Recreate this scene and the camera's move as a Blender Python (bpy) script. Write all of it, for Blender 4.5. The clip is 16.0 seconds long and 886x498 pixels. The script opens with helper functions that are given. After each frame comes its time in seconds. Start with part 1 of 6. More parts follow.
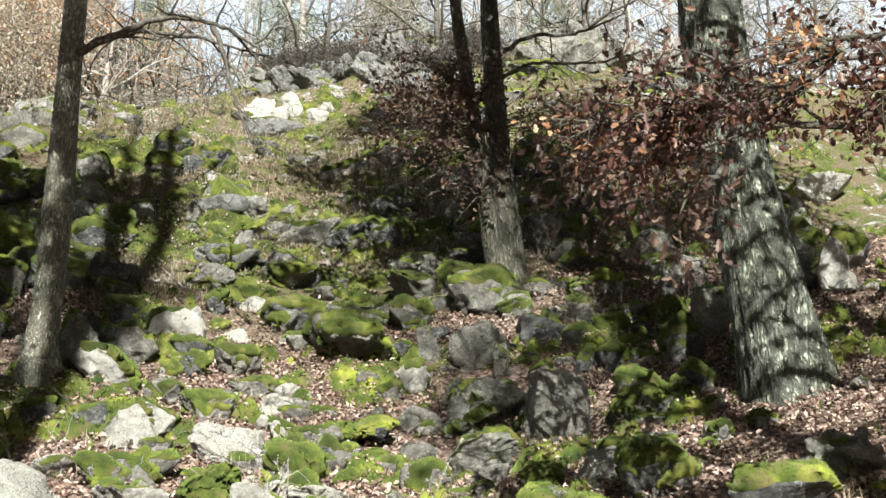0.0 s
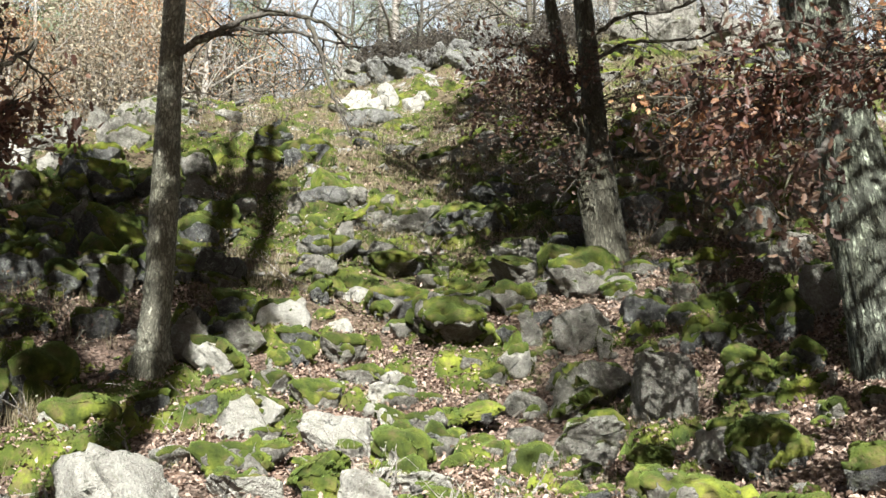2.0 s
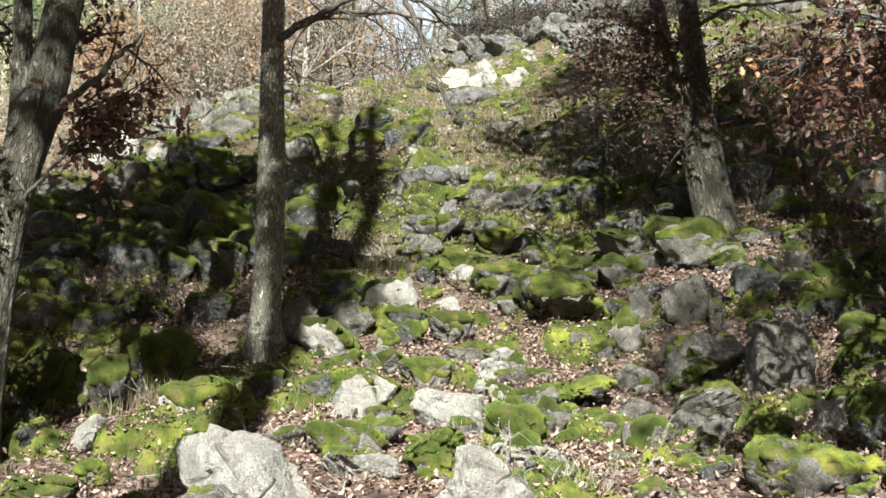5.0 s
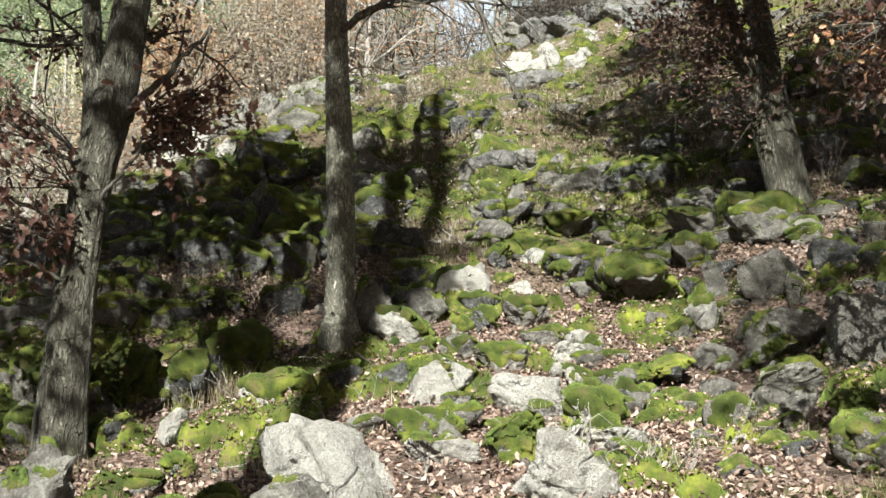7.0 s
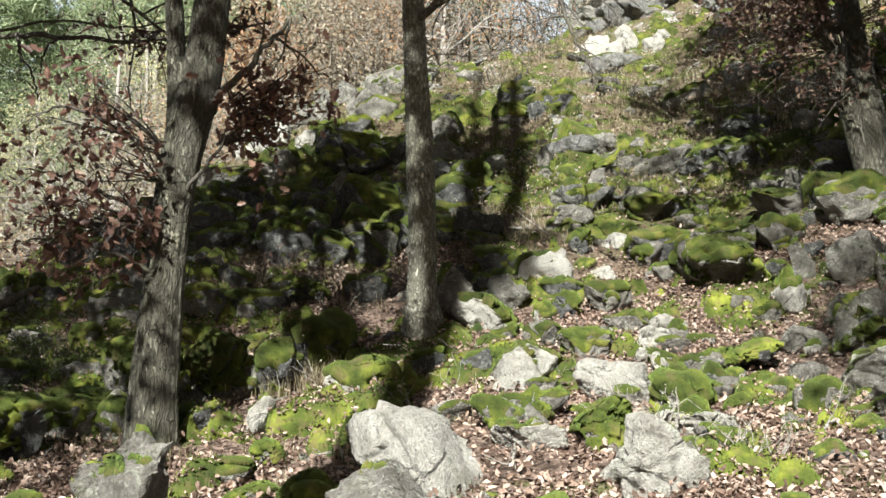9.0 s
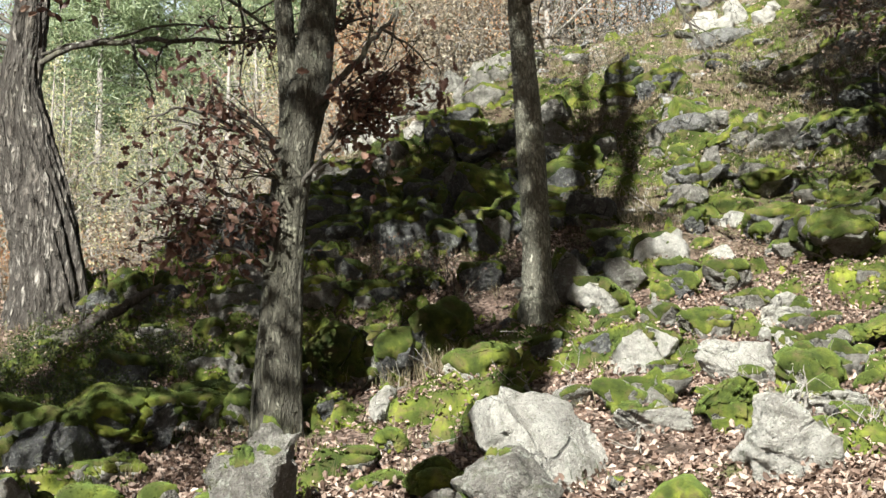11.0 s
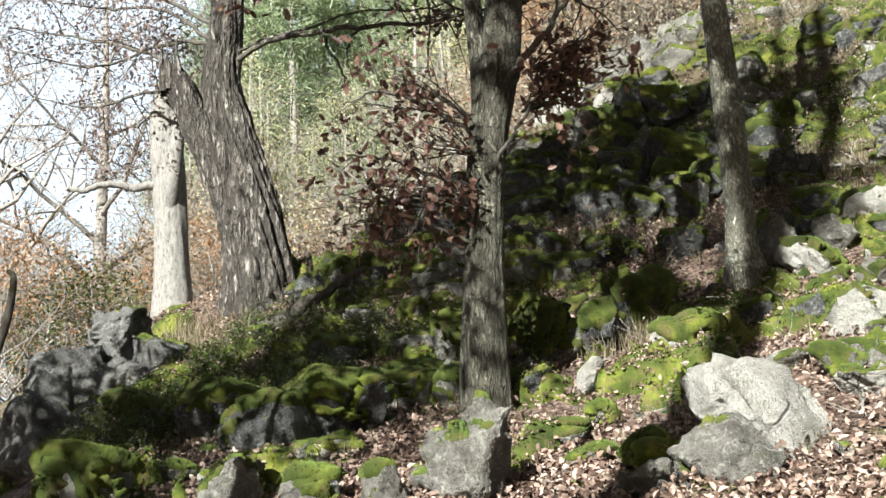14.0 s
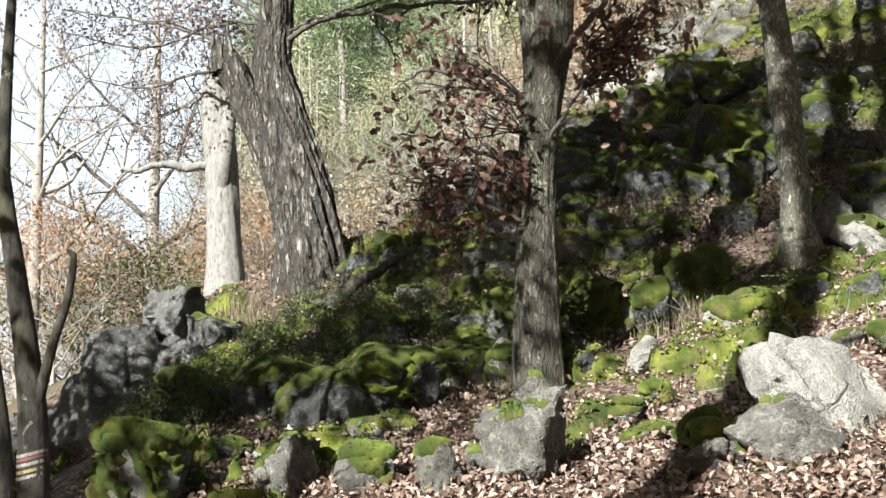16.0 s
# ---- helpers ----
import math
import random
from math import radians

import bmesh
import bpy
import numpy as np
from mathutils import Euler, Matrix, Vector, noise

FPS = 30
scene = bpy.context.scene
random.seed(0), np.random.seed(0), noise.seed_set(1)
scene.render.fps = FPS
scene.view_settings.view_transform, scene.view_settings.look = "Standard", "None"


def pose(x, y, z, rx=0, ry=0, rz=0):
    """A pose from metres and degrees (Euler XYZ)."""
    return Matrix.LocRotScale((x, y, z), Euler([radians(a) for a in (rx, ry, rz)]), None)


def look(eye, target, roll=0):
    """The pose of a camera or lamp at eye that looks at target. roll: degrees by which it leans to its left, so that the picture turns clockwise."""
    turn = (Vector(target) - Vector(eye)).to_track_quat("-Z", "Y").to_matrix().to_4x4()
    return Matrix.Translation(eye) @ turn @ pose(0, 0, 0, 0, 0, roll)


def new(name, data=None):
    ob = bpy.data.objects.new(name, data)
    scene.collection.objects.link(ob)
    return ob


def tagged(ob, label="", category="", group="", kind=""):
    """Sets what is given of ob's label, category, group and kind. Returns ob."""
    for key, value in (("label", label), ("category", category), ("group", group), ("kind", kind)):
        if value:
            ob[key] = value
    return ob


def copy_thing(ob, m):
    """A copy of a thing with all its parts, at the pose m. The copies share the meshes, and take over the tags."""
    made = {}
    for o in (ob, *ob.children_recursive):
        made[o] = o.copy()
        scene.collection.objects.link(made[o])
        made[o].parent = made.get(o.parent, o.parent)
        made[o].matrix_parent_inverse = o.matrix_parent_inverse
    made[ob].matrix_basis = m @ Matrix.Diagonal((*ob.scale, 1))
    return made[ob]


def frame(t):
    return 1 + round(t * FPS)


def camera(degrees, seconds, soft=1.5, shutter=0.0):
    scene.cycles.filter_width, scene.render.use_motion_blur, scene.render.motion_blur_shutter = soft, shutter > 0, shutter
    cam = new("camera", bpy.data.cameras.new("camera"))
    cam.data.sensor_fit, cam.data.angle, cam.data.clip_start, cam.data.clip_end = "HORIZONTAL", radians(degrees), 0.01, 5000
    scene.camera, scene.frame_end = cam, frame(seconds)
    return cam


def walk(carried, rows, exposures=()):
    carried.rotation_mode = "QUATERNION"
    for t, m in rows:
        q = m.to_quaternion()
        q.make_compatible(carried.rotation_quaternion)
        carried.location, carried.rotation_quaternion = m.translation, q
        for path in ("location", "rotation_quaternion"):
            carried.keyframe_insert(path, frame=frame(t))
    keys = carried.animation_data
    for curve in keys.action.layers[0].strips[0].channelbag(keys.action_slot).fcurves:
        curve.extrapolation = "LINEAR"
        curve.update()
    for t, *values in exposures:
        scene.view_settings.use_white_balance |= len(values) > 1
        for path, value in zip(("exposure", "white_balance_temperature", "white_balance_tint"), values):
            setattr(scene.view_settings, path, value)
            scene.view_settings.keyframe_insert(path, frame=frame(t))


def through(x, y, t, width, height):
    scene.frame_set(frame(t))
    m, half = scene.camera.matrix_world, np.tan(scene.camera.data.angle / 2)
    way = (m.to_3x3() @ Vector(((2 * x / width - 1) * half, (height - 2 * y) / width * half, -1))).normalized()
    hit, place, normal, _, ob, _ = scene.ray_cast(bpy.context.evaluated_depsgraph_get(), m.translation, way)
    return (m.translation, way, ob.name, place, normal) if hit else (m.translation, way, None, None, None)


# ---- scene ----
# A rocky, moss-grown wooded slope in late autumn, seen from its foot in a slow turn to the left.
cam = camera(41.2, 16.0, soft=1.5)
# seconds, heading, upward tilt, lean, eye
ROWS = [
    (0.0, -14.257, 18.141, -0.288, 0.078, -0.056, 1.632),
    (0.5, -12.858, 18.076, -0.186, 0.079, -0.055, 1.630),
    (1.0, -11.374, 17.895, -0.244, 0.079, -0.053, 1.627),
    (1.5, -10.225, 17.721, -0.501, 0.078, -0.050, 1.625),
    (2.0, -9.166, 17.539, -0.567, 0.075, -0.047, 1.622),
    (2.5, -8.260, 17.370, -0.755, 0.071, -0.043, 1.620),
    (3.0, -7.312, 17.184, -0.783, 0.067, -0.039, 1.618),
    (3.5, -6.486, 17.021, -0.900, 0.061, -0.035, 1.615),
    (4.0, -5.622, 16.851, -0.871, 0.054, -0.031, 1.613),
    (6.5, -1.453, 16.147, -1.770, 0.011, -0.005, 1.602),
    (7.0, -0.538, 15.990, -2.080, 0.000, 0.000, 1.600),
    (7.5, 0.320, 15.841, -1.733, -0.011, 0.005, 1.598),
    (8.0, 1.298, 15.701, -1.648, -0.022, 0.010, 1.596),
    (8.5, 2.249, 15.611, -1.778, -0.034, 0.015, 1.595),
    (11.0, 8.918, 15.156, -2.507, -0.094, 0.036, 1.589),
    (11.5, 10.376, 15.052, -2.687, -0.106, 0.040, 1.589),
    (12.0, 12.439, 14.942, -2.876, -0.118, 0.042, 1.588),
    (12.5, 14.080, 14.800, -3.066, -0.129, 0.044, 1.588),
    (13.0, 15.670, 14.659, -3.204, -0.141, 0.046, 1.588),
    (13.5, 17.123, 14.526, -3.048, -0.152, 0.047, 1.588),
    (14.0, 18.617, 14.344, -3.110, -0.162, 0.047, 1.588),
    (14.5, 19.931, 14.146, -2.929, -0.172, 0.047, 1.589),
    (15.0, 21.192, 13.936, -2.671, -0.181, 0.045, 1.590),
    (15.5, 20.992, 13.669, -2.549, -0.190, 0.043, 1.591),
    (16.0, 21.070, 13.442, -2.629, -0.198, 0.040, 1.592),
]


def row(t, heading, tilt, lean, x, y, z):
    h, p = radians(heading), radians(tilt)
    way = Vector((-math.sin(h) * math.cos(p), math.cos(h) * math.cos(p), math.sin(p)))
    eye = Vector((x, y, z))
    return t, look(eye, eye + way * 10, lean)


walk(cam, [row(*r) for r in ROWS], [(0.0, 1.74, 6000, 6), (3.5, 1.72, 6000, 6), (6.5, 1.62, 6000, 6), (11.0, 1.62, 6000, 6), (13.0, 1.7, 5950, 6), (16.0, 1.72, 5900, 6)])

# ---- world and sun ----
SUN_RUN, SUN_UP = (0.12, 1.0), 29.0       # the way the light travels over the ground; its height in degrees
run = Vector((*SUN_RUN, 0)).normalized()
light_way = (run * math.cos(radians(SUN_UP)) + Vector((0, 0, -math.sin(radians(SUN_UP))))).normalized()
world = bpy.data.worlds.new("autumn_sky")
scene.world = world
world.use_nodes = True
wn = world.node_tree.nodes
sky = wn.new("ShaderNodeTexSky")
sky.sky_type, sky.sun_disc = "NISHITA", False
sky.sun_elevation = radians(SUN_UP)
sky.sun_rotation = math.atan2(-run.x, -run.y)
sky.dust_density, sky.air_density = 4.0, 0.8
world.node_tree.links.new(sky.outputs["Color"], wn["Background"].inputs["Color"])
wn["Background"].inputs["Strength"].default_value = 0.0088
sun = new("sun", bpy.data.lights.new("sun", "SUN"))
sun.data.energy, sun.data.angle, sun.data.color = 5.0, radians(0.55), (1.0, 0.95, 0.86)
sun.matrix_world = look((0, 0, 60), Vector((0, 0, 60)) + light_way)


# ---- noise and the lie of the land ----
def lattice(i, j, seed):
    n = (i.astype(np.int64) * 374761393 + j.astype(np.int64) * 668265263 + seed * 974634777) & 0x7FFFFFFF
    n = ((n ^ (n >> 13)) * 1274126177) & 0x7FFFFFFF
    return ((n ^ (n >> 16)) & 0xFFFF) / 65535.0


def vnoise(x, y, seed=0):
    i, j = np.floor(x), np.floor(y)
    u, v = x - i, y - j
    u, v = u * u * (3 - 2 * u), v * v * (3 - 2 * v)
    a, b = lattice(i, j, seed), lattice(i + 1, j, seed)
    c, d = lattice(i, j + 1, seed), lattice(i + 1, j + 1, seed)
    return (a * (1 - u) + b * u) * (1 - v) + (c * (1 - u) + d * u) * v


def fbm(x, y, octaves=4, seed=0):
    total, amp, norm = 0.0, 1.0, 0.0
    for k in range(octaves):
        total = total + amp * vnoise(x * 2 ** k + 17.3 * k, y * 2 ** k - 9.1 * k, seed + k)
        norm, amp = norm + amp, amp * 0.5
    return total / norm * 2 - 1


def land(x, y):
    """Height of the ground: a slope that steepens to a crest, a shoulder that runs down to the left, and its unevenness."""
    x, y = np.asarray(x, float), np.asarray(y, float)
    up = np.interp(y, [-2000, -20, 0, 4, 8.2, 10.5, 12.6, 14.9, 17.9, 19.9, 22, 24.9, 28, 31, 36, 80, 2000],
                   [-40, -1.0, 0, 0.85, 2.3, 3.08, 4.05, 5.5, 7.3, 9.0, 10.7, 12.9, 15.4, 16.8, 17.6, 20, 20])
    up = up + 0.3 * np.clip(x - 3, 0, 6) * np.clip((y - 2) / 6, 0, 1)
    edge = -6.0 - 0.5 * np.clip(y - 8, 0, 20)
    up = up - 0.5 * np.clip(edge - x, 0, 5) * np.clip((y - 2) / 5, 0, 1)
    top = np.interp(x, [-300, -40, -14, -10, -7.6, -6.46, -5.8, -4.4, -2.7, -0.16, 1.8, 3.5, 9, 30, 300],
                    [2.0, 3.0, 4.4, 5.2, 6.1, 7.0, 8.0, 9.8, 11.4, 13.4, 14.7, 16.1, 16.9, 18, 18])
    h = -0.35 * np.log(np.exp(-np.clip(up, -60, 60) / 0.35) + np.exp(-top / 0.35))
    near = np.clip((y - 3) / 4, 0, 1)
    high = np.clip((y - 14) / 5, 0, 1)
    h = h + near * (0.16 * fbm(x / 1.7, y / 1.7, 4, 3) + 0.035 * fbm(x / 0.3, y / 0.3, 3, 9))
    ledge = fbm(x / 3.5, y / 2.6, 4, 21)
    return h + high * (0.55 * ledge + 0.34 * np.abs(fbm(x / 0.9, y / 0.7, 4, 31)))


def land_at(x, y):
    return float(land(np.array([x]), np.array([y]))[0])



# ---- materials ----
def graph(name):
    m = bpy.data.materials.new(name)
    m.use_nodes = True
    return m, m.node_tree.nodes, m.node_tree.links


def node(nodes, kind, **inputs):
    n = nodes.new(kind)
    for key, value in inputs.items():
        n.inputs[key.replace("_", " ")].default_value = value
    return n


def noise_node(nodes, links, coord, scale, detail=4.0, rough=0.6, distort=0.0):
    n = node(nodes, "ShaderNodeTexNoise", Scale=scale, Detail=detail, Roughness=rough, Distortion=distort)
    links.new(coord, n.inputs["Vector"])
    return n.outputs["Fac"]


def ramp(nodes, links, fac, *stops):
    r = nodes.new("ShaderNodeValToRGB")
    while len(r.color_ramp.elements) < len(stops):
        r.color_ramp.elements.new(0.5)
    for e, (p, c) in zip(r.color_ramp.elements, stops):
        e.position = p
        e.color = (*c, 1) if len(c) == 3 else c
    links.new(fac, r.inputs["Fac"])
    return r.outputs["Color"]


def blend(nodes, links, fac, a, b, mode="MIX"):
    m = nodes.new("ShaderNodeMix")
    m.data_type, m.blend_type = "RGBA", mode
    for socket, value in ((m.inputs[0], fac), (m.inputs[6], a), (m.inputs[7], b)):
        if isinstance(value, (int, float)):
            socket.default_value = value
        elif isinstance(value, tuple):
            socket.default_value = (*value, 1)
        else:
            links.new(value, socket)
    return m.outputs[2]


def relief(nodes, links, height, strength, distance, below=None):
    b = node(nodes, "ShaderNodeBump", Strength=strength, Distance=distance)
    links.new(height, b.inputs["Height"])
    if below is not None:
        links.new(below, b.inputs["Normal"])
    return b.outputs["Normal"]


def finish(m, nodes, links, colour, rough, normal=None):
    p = nodes["Principled BSDF"]
    links.new(colour, p.inputs["Base Color"])
    p.inputs["Roughness"].default_value = rough
    p.inputs["Specular IOR Level"].default_value = 0.25
    if normal is not None:
        links.new(normal, p.inputs["Normal"])
    return m


BLACK, WHITE = (0, 0, 0), (1, 1, 1)


def stone_material(name, dark, mid, pale, lichen):
    m, n, k = graph(name)
    at = n.new("ShaderNodeTexCoord").outputs["Object"]
    jump = n.new("ShaderNodeObjectInfo").outputs["Random"]
    shift = n.new("ShaderNodeVectorMath")
    shift.operation = "MULTIPLY_ADD"
    k.new(at, shift.inputs[0])
    shift.inputs[1].default_value = (1, 1, 1)
    k.new(jump, shift.inputs[2])
    at = shift.outputs[0]
    broad = noise_node(n, k, at, 2.6, 7, 0.7, 0.5)
    grain = noise_node(n, k, at, 38, 6, 0.75)
    speck = noise_node(n, k, at, 120, 3, 0.6)
    c = ramp(n, k, broad, (0.28, dark), (0.48, mid), (0.66, pale))
    c = blend(n, k, ramp(n, k, grain, (0.36, BLACK), (0.6, WHITE)), blend(n, k, 0.55, c, dark), c)
    c = blend(n, k, ramp(n, k, speck, (0.56, BLACK), (0.66, (0.7, 0.7, 0.7))), c, dark)
    spots = noise_node(n, k, at, 13, 6, 0.75, 0.8)
    c = blend(n, k, ramp(n, k, spots, (0.54, BLACK), (0.6, (0.75, 0.75, 0.75))), c, lichen)
    mottle = noise_node(n, k, at, 8.5, 9, 0.82, 0.4)
    c = blend(n, k, ramp(n, k, mottle, (0.38, BLACK), (0.47, WHITE)), blend(n, k, 0.5, c, dark), c)
    crust = noise_node(n, k, at, 22, 5, 0.7, 0.6)
    c = blend(n, k, ramp(n, k, crust, (0.57, BLACK), (0.64, (0.6, 0.6, 0.6))), c, (0.24, 0.25, 0.17))
    greens = noise_node(n, k, at, 4.5, 6, 0.75)
    c = blend(n, k, ramp(n, k, greens, (0.56, BLACK), (0.72, (0.65, 0.65, 0.65))), c, (0.11, 0.125, 0.045))
    crack = node(n, "ShaderNodeTexVoronoi", Scale=2.4)
    crack.feature = "DISTANCE_TO_EDGE"
    warp = n.new("ShaderNodeVectorMath")
    warp.operation = "MULTIPLY_ADD"
    k.new(broad, warp.inputs[0])
    warp.inputs[1].default_value = (0.22, 0.22, 0.22)
    k.new(at, warp.inputs[2])
    k.new(warp.outputs[0], crack.inputs["Vector"])
    line = ramp(n, k, crack.outputs["Distance"], (0.004, BLACK), (0.03, WHITE))
    faint = noise_node(n, k, at, 1.9, 3, 0.6)
    line = blend(n, k, ramp(n, k, faint, (0.36, BLACK), (0.42, WHITE)), line, WHITE)
    c = blend(n, k, line, blend(n, k, 0.8, c, BLACK), c)
    pit = node(n, "ShaderNodeTexVoronoi", Scale=26.0)
    k.new(at, pit.inputs["Vector"])
    hollow = ramp(n, k, pit.outputs["Distance"], (0.1, BLACK), (0.3, WHITE))
    c = blend(n, k, hollow, blend(n, k, 0.45, c, dark), c)
    lumps = noise_node(n, k, at, 11, 7, 0.8, 0.5)
    bump = relief(n, k, broad, 0.8, 0.12)
    bump = relief(n, k, lumps, 1.0, 0.1, bump)
    bump = relief(n, k, mottle, 0.9, 0.05, bump)
    bump = relief(n, k, grain, 1.0, 0.045, bump)
    bump = relief(n, k, line, 0.8, 0.05, bump)
    bump = relief(n, k, hollow, 0.6, 0.02, bump)
    return finish(m, n, k, c, 0.88, bump)


def moss_material(name, low, mid, high, dry):
    m, n, k = graph(name)
    at = n.new("ShaderNodeTexCoord").outputs["Object"]
    jump = n.new("ShaderNodeObjectInfo").outputs["Random"]
    broad = noise_node(n, k, at, 3.0, 5, 0.6, 0.3)
    fine = noise_node(n, k, at, 45, 4, 0.7)
    c = ramp(n, k, broad, (0.32, low), (0.5, mid), (0.68, high))
    c = blend(n, k, ramp(n, k, fine, (0.35, BLACK), (0.65, WHITE)), blend(n, k, 0.3, c, low), c)
    brown = noise_node(n, k, at, 6.0, 5, 0.7)
    c = blend(n, k, ramp(n, k, brown, (0.5, BLACK), (0.66, (0.75, 0.75, 0.75))), c, dry)
    hue = node(n, "ShaderNodeHueSaturation")
    shade = node(n, "ShaderNodeMapRange", To_Min=0.75, To_Max=1.2)
    k.new(jump, shade.inputs["Value"])
    k.new(shade.outputs["Result"], hue.inputs["Value"])
    k.new(c, hue.inputs["Color"])
    bump = relief(n, k, fine, 0.7, 0.014, relief(n, k, broad, 0.5, 0.05))
    finish(m, n, k, hue.outputs["Color"], 0.95, bump)
    n["Principled BSDF"].inputs["Sheen Weight"].default_value = 0.25
    n["Principled BSDF"].inputs["Sheen Tint"].default_value = (0.5, 0.7, 0.15, 1)
    return m


def bark_material(name, furrow, plate, pale, lichen_amount, lichen=(0.42, 0.45, 0.36), across=16.0, depth=1.0, green_amount=0.5, plates=True, wide=0.15, squeeze=0.3):
    """Bark: long plates parted by furrows, with lichen and a green bloom."""
    m, n, k = graph(name)
    at = n.new("ShaderNodeTexCoord").outputs["Object"]
    sway = node(n, "ShaderNodeTexNoise", Scale=13.0, Detail=4.0, Roughness=0.65)
    k.new(at, sway.inputs["Vector"])
    push = n.new("ShaderNodeVectorMath")
    push.operation = "MULTIPLY_ADD"
    k.new(sway.outputs["Color"], push.inputs[0])
    push.inputs[1].default_value = (0.03, 0.03, 0.1)
    k.new(at, push.inputs[2])
    squash = node(n, "ShaderNodeMapping")
    squash.inputs["Scale"].default_value = (1, 1, squeeze)
    k.new(push.outputs[0], squash.inputs["Vector"])
    long = noise_node(n, k, squash.outputs["Vector"], across * 1.9, 5, 0.7, 0.3)
    fine = noise_node(n, k, at, 95, 4, 0.7)
    c = ramp(n, k, long, (0.32, furrow), (0.45, plate), (0.66, pale))
    c = blend(n, k, ramp(n, k, fine, (0.32, (0.35, 0.35, 0.35)), (0.58, WHITE)), blend(n, k, 0.7, c, furrow), c)
    patch = noise_node(n, k, at, 5.5, 6, 0.75, 0.5)
    c = blend(n, k, ramp(n, k, patch, (0.62 - 0.16 * lichen_amount, BLACK), (0.7 - 0.1 * lichen_amount, (0.75, 0.75, 0.75))), c, lichen)
    green = noise_node(n, k, at, 1.6, 4, 0.6)
    c = blend(n, k, ramp(n, k, green, (0.5, BLACK), (0.75, (green_amount,) * 3)), c, (0.10, 0.11, 0.035))
    bump = relief(n, k, fine, 0.5, 0.012, relief(n, k, long, 0.8, 0.02 * depth))
    if plates:
        rift = noise_node(n, k, squash.outputs["Vector"], across, 3, 0.5, 0.3)
        gap = ramp(n, k, rift, (0.5 - wide * 0.55, WHITE), (0.485, (0.05, 0.05, 0.05)), (0.515, (0.05, 0.05, 0.05)), (0.5 + wide * 0.55, WHITE))
        rift2 = noise_node(n, k, squash.outputs["Vector"], across * 1.9, 3, 0.55, 0.3)
        gap2 = ramp(n, k, rift2, (0.5 - wide * 0.4, WHITE), (0.5, (0.3, 0.3, 0.3)), (0.5 + wide * 0.4, WHITE))
        gap = blend(n, k, 1.0, gap, gap2, "MULTIPLY")
        c = blend(n, k, gap, blend(n, k, 0.9, c, furrow), c)
        bump = relief(n, k, gap, 1.0, 0.045 * depth, bump)
    return finish(m, n, k, c, 0.92, bump)


def leaf_material(name, *colours, through=0.35):
    m, n, k = graph(name)
    pick = n.new("ShaderNodeNewGeometry").outputs["Random Per Island"]
    stops = [(i / max(1, len(colours) - 1), c) for i, c in enumerate(colours)]
    c = ramp(n, k, pick, *stops)
    at = n.new("ShaderNodeTexCoord").outputs["Object"]
    mottle = noise_node(n, k, at, 60, 3, 0.6)
    c = blend(n, k, ramp(n, k, mottle, (0.35, (0.55, 0.55, 0.55)), (0.6, WHITE)), blend(n, k, 0.6, c, (0.03, 0.02, 0.012)), c)
    p = n["Principled BSDF"]
    k.new(c, p.inputs["Base Color"])
    p.inputs["Roughness"].default_value = 0.5
    p.inputs["Specular IOR Level"].default_value = 0.4
    t = n.new("ShaderNodeBsdfTranslucent")
    k.new(c, t.inputs["Color"])
    mix = node(n, "ShaderNodeMixShader", Fac=through)
    k.new(p.outputs[0], mix.inputs[1])
    k.new(t.outputs[0], mix.inputs[2])
    k.new(mix.outputs[0], n["Material Output"].inputs["Surface"])
    return m


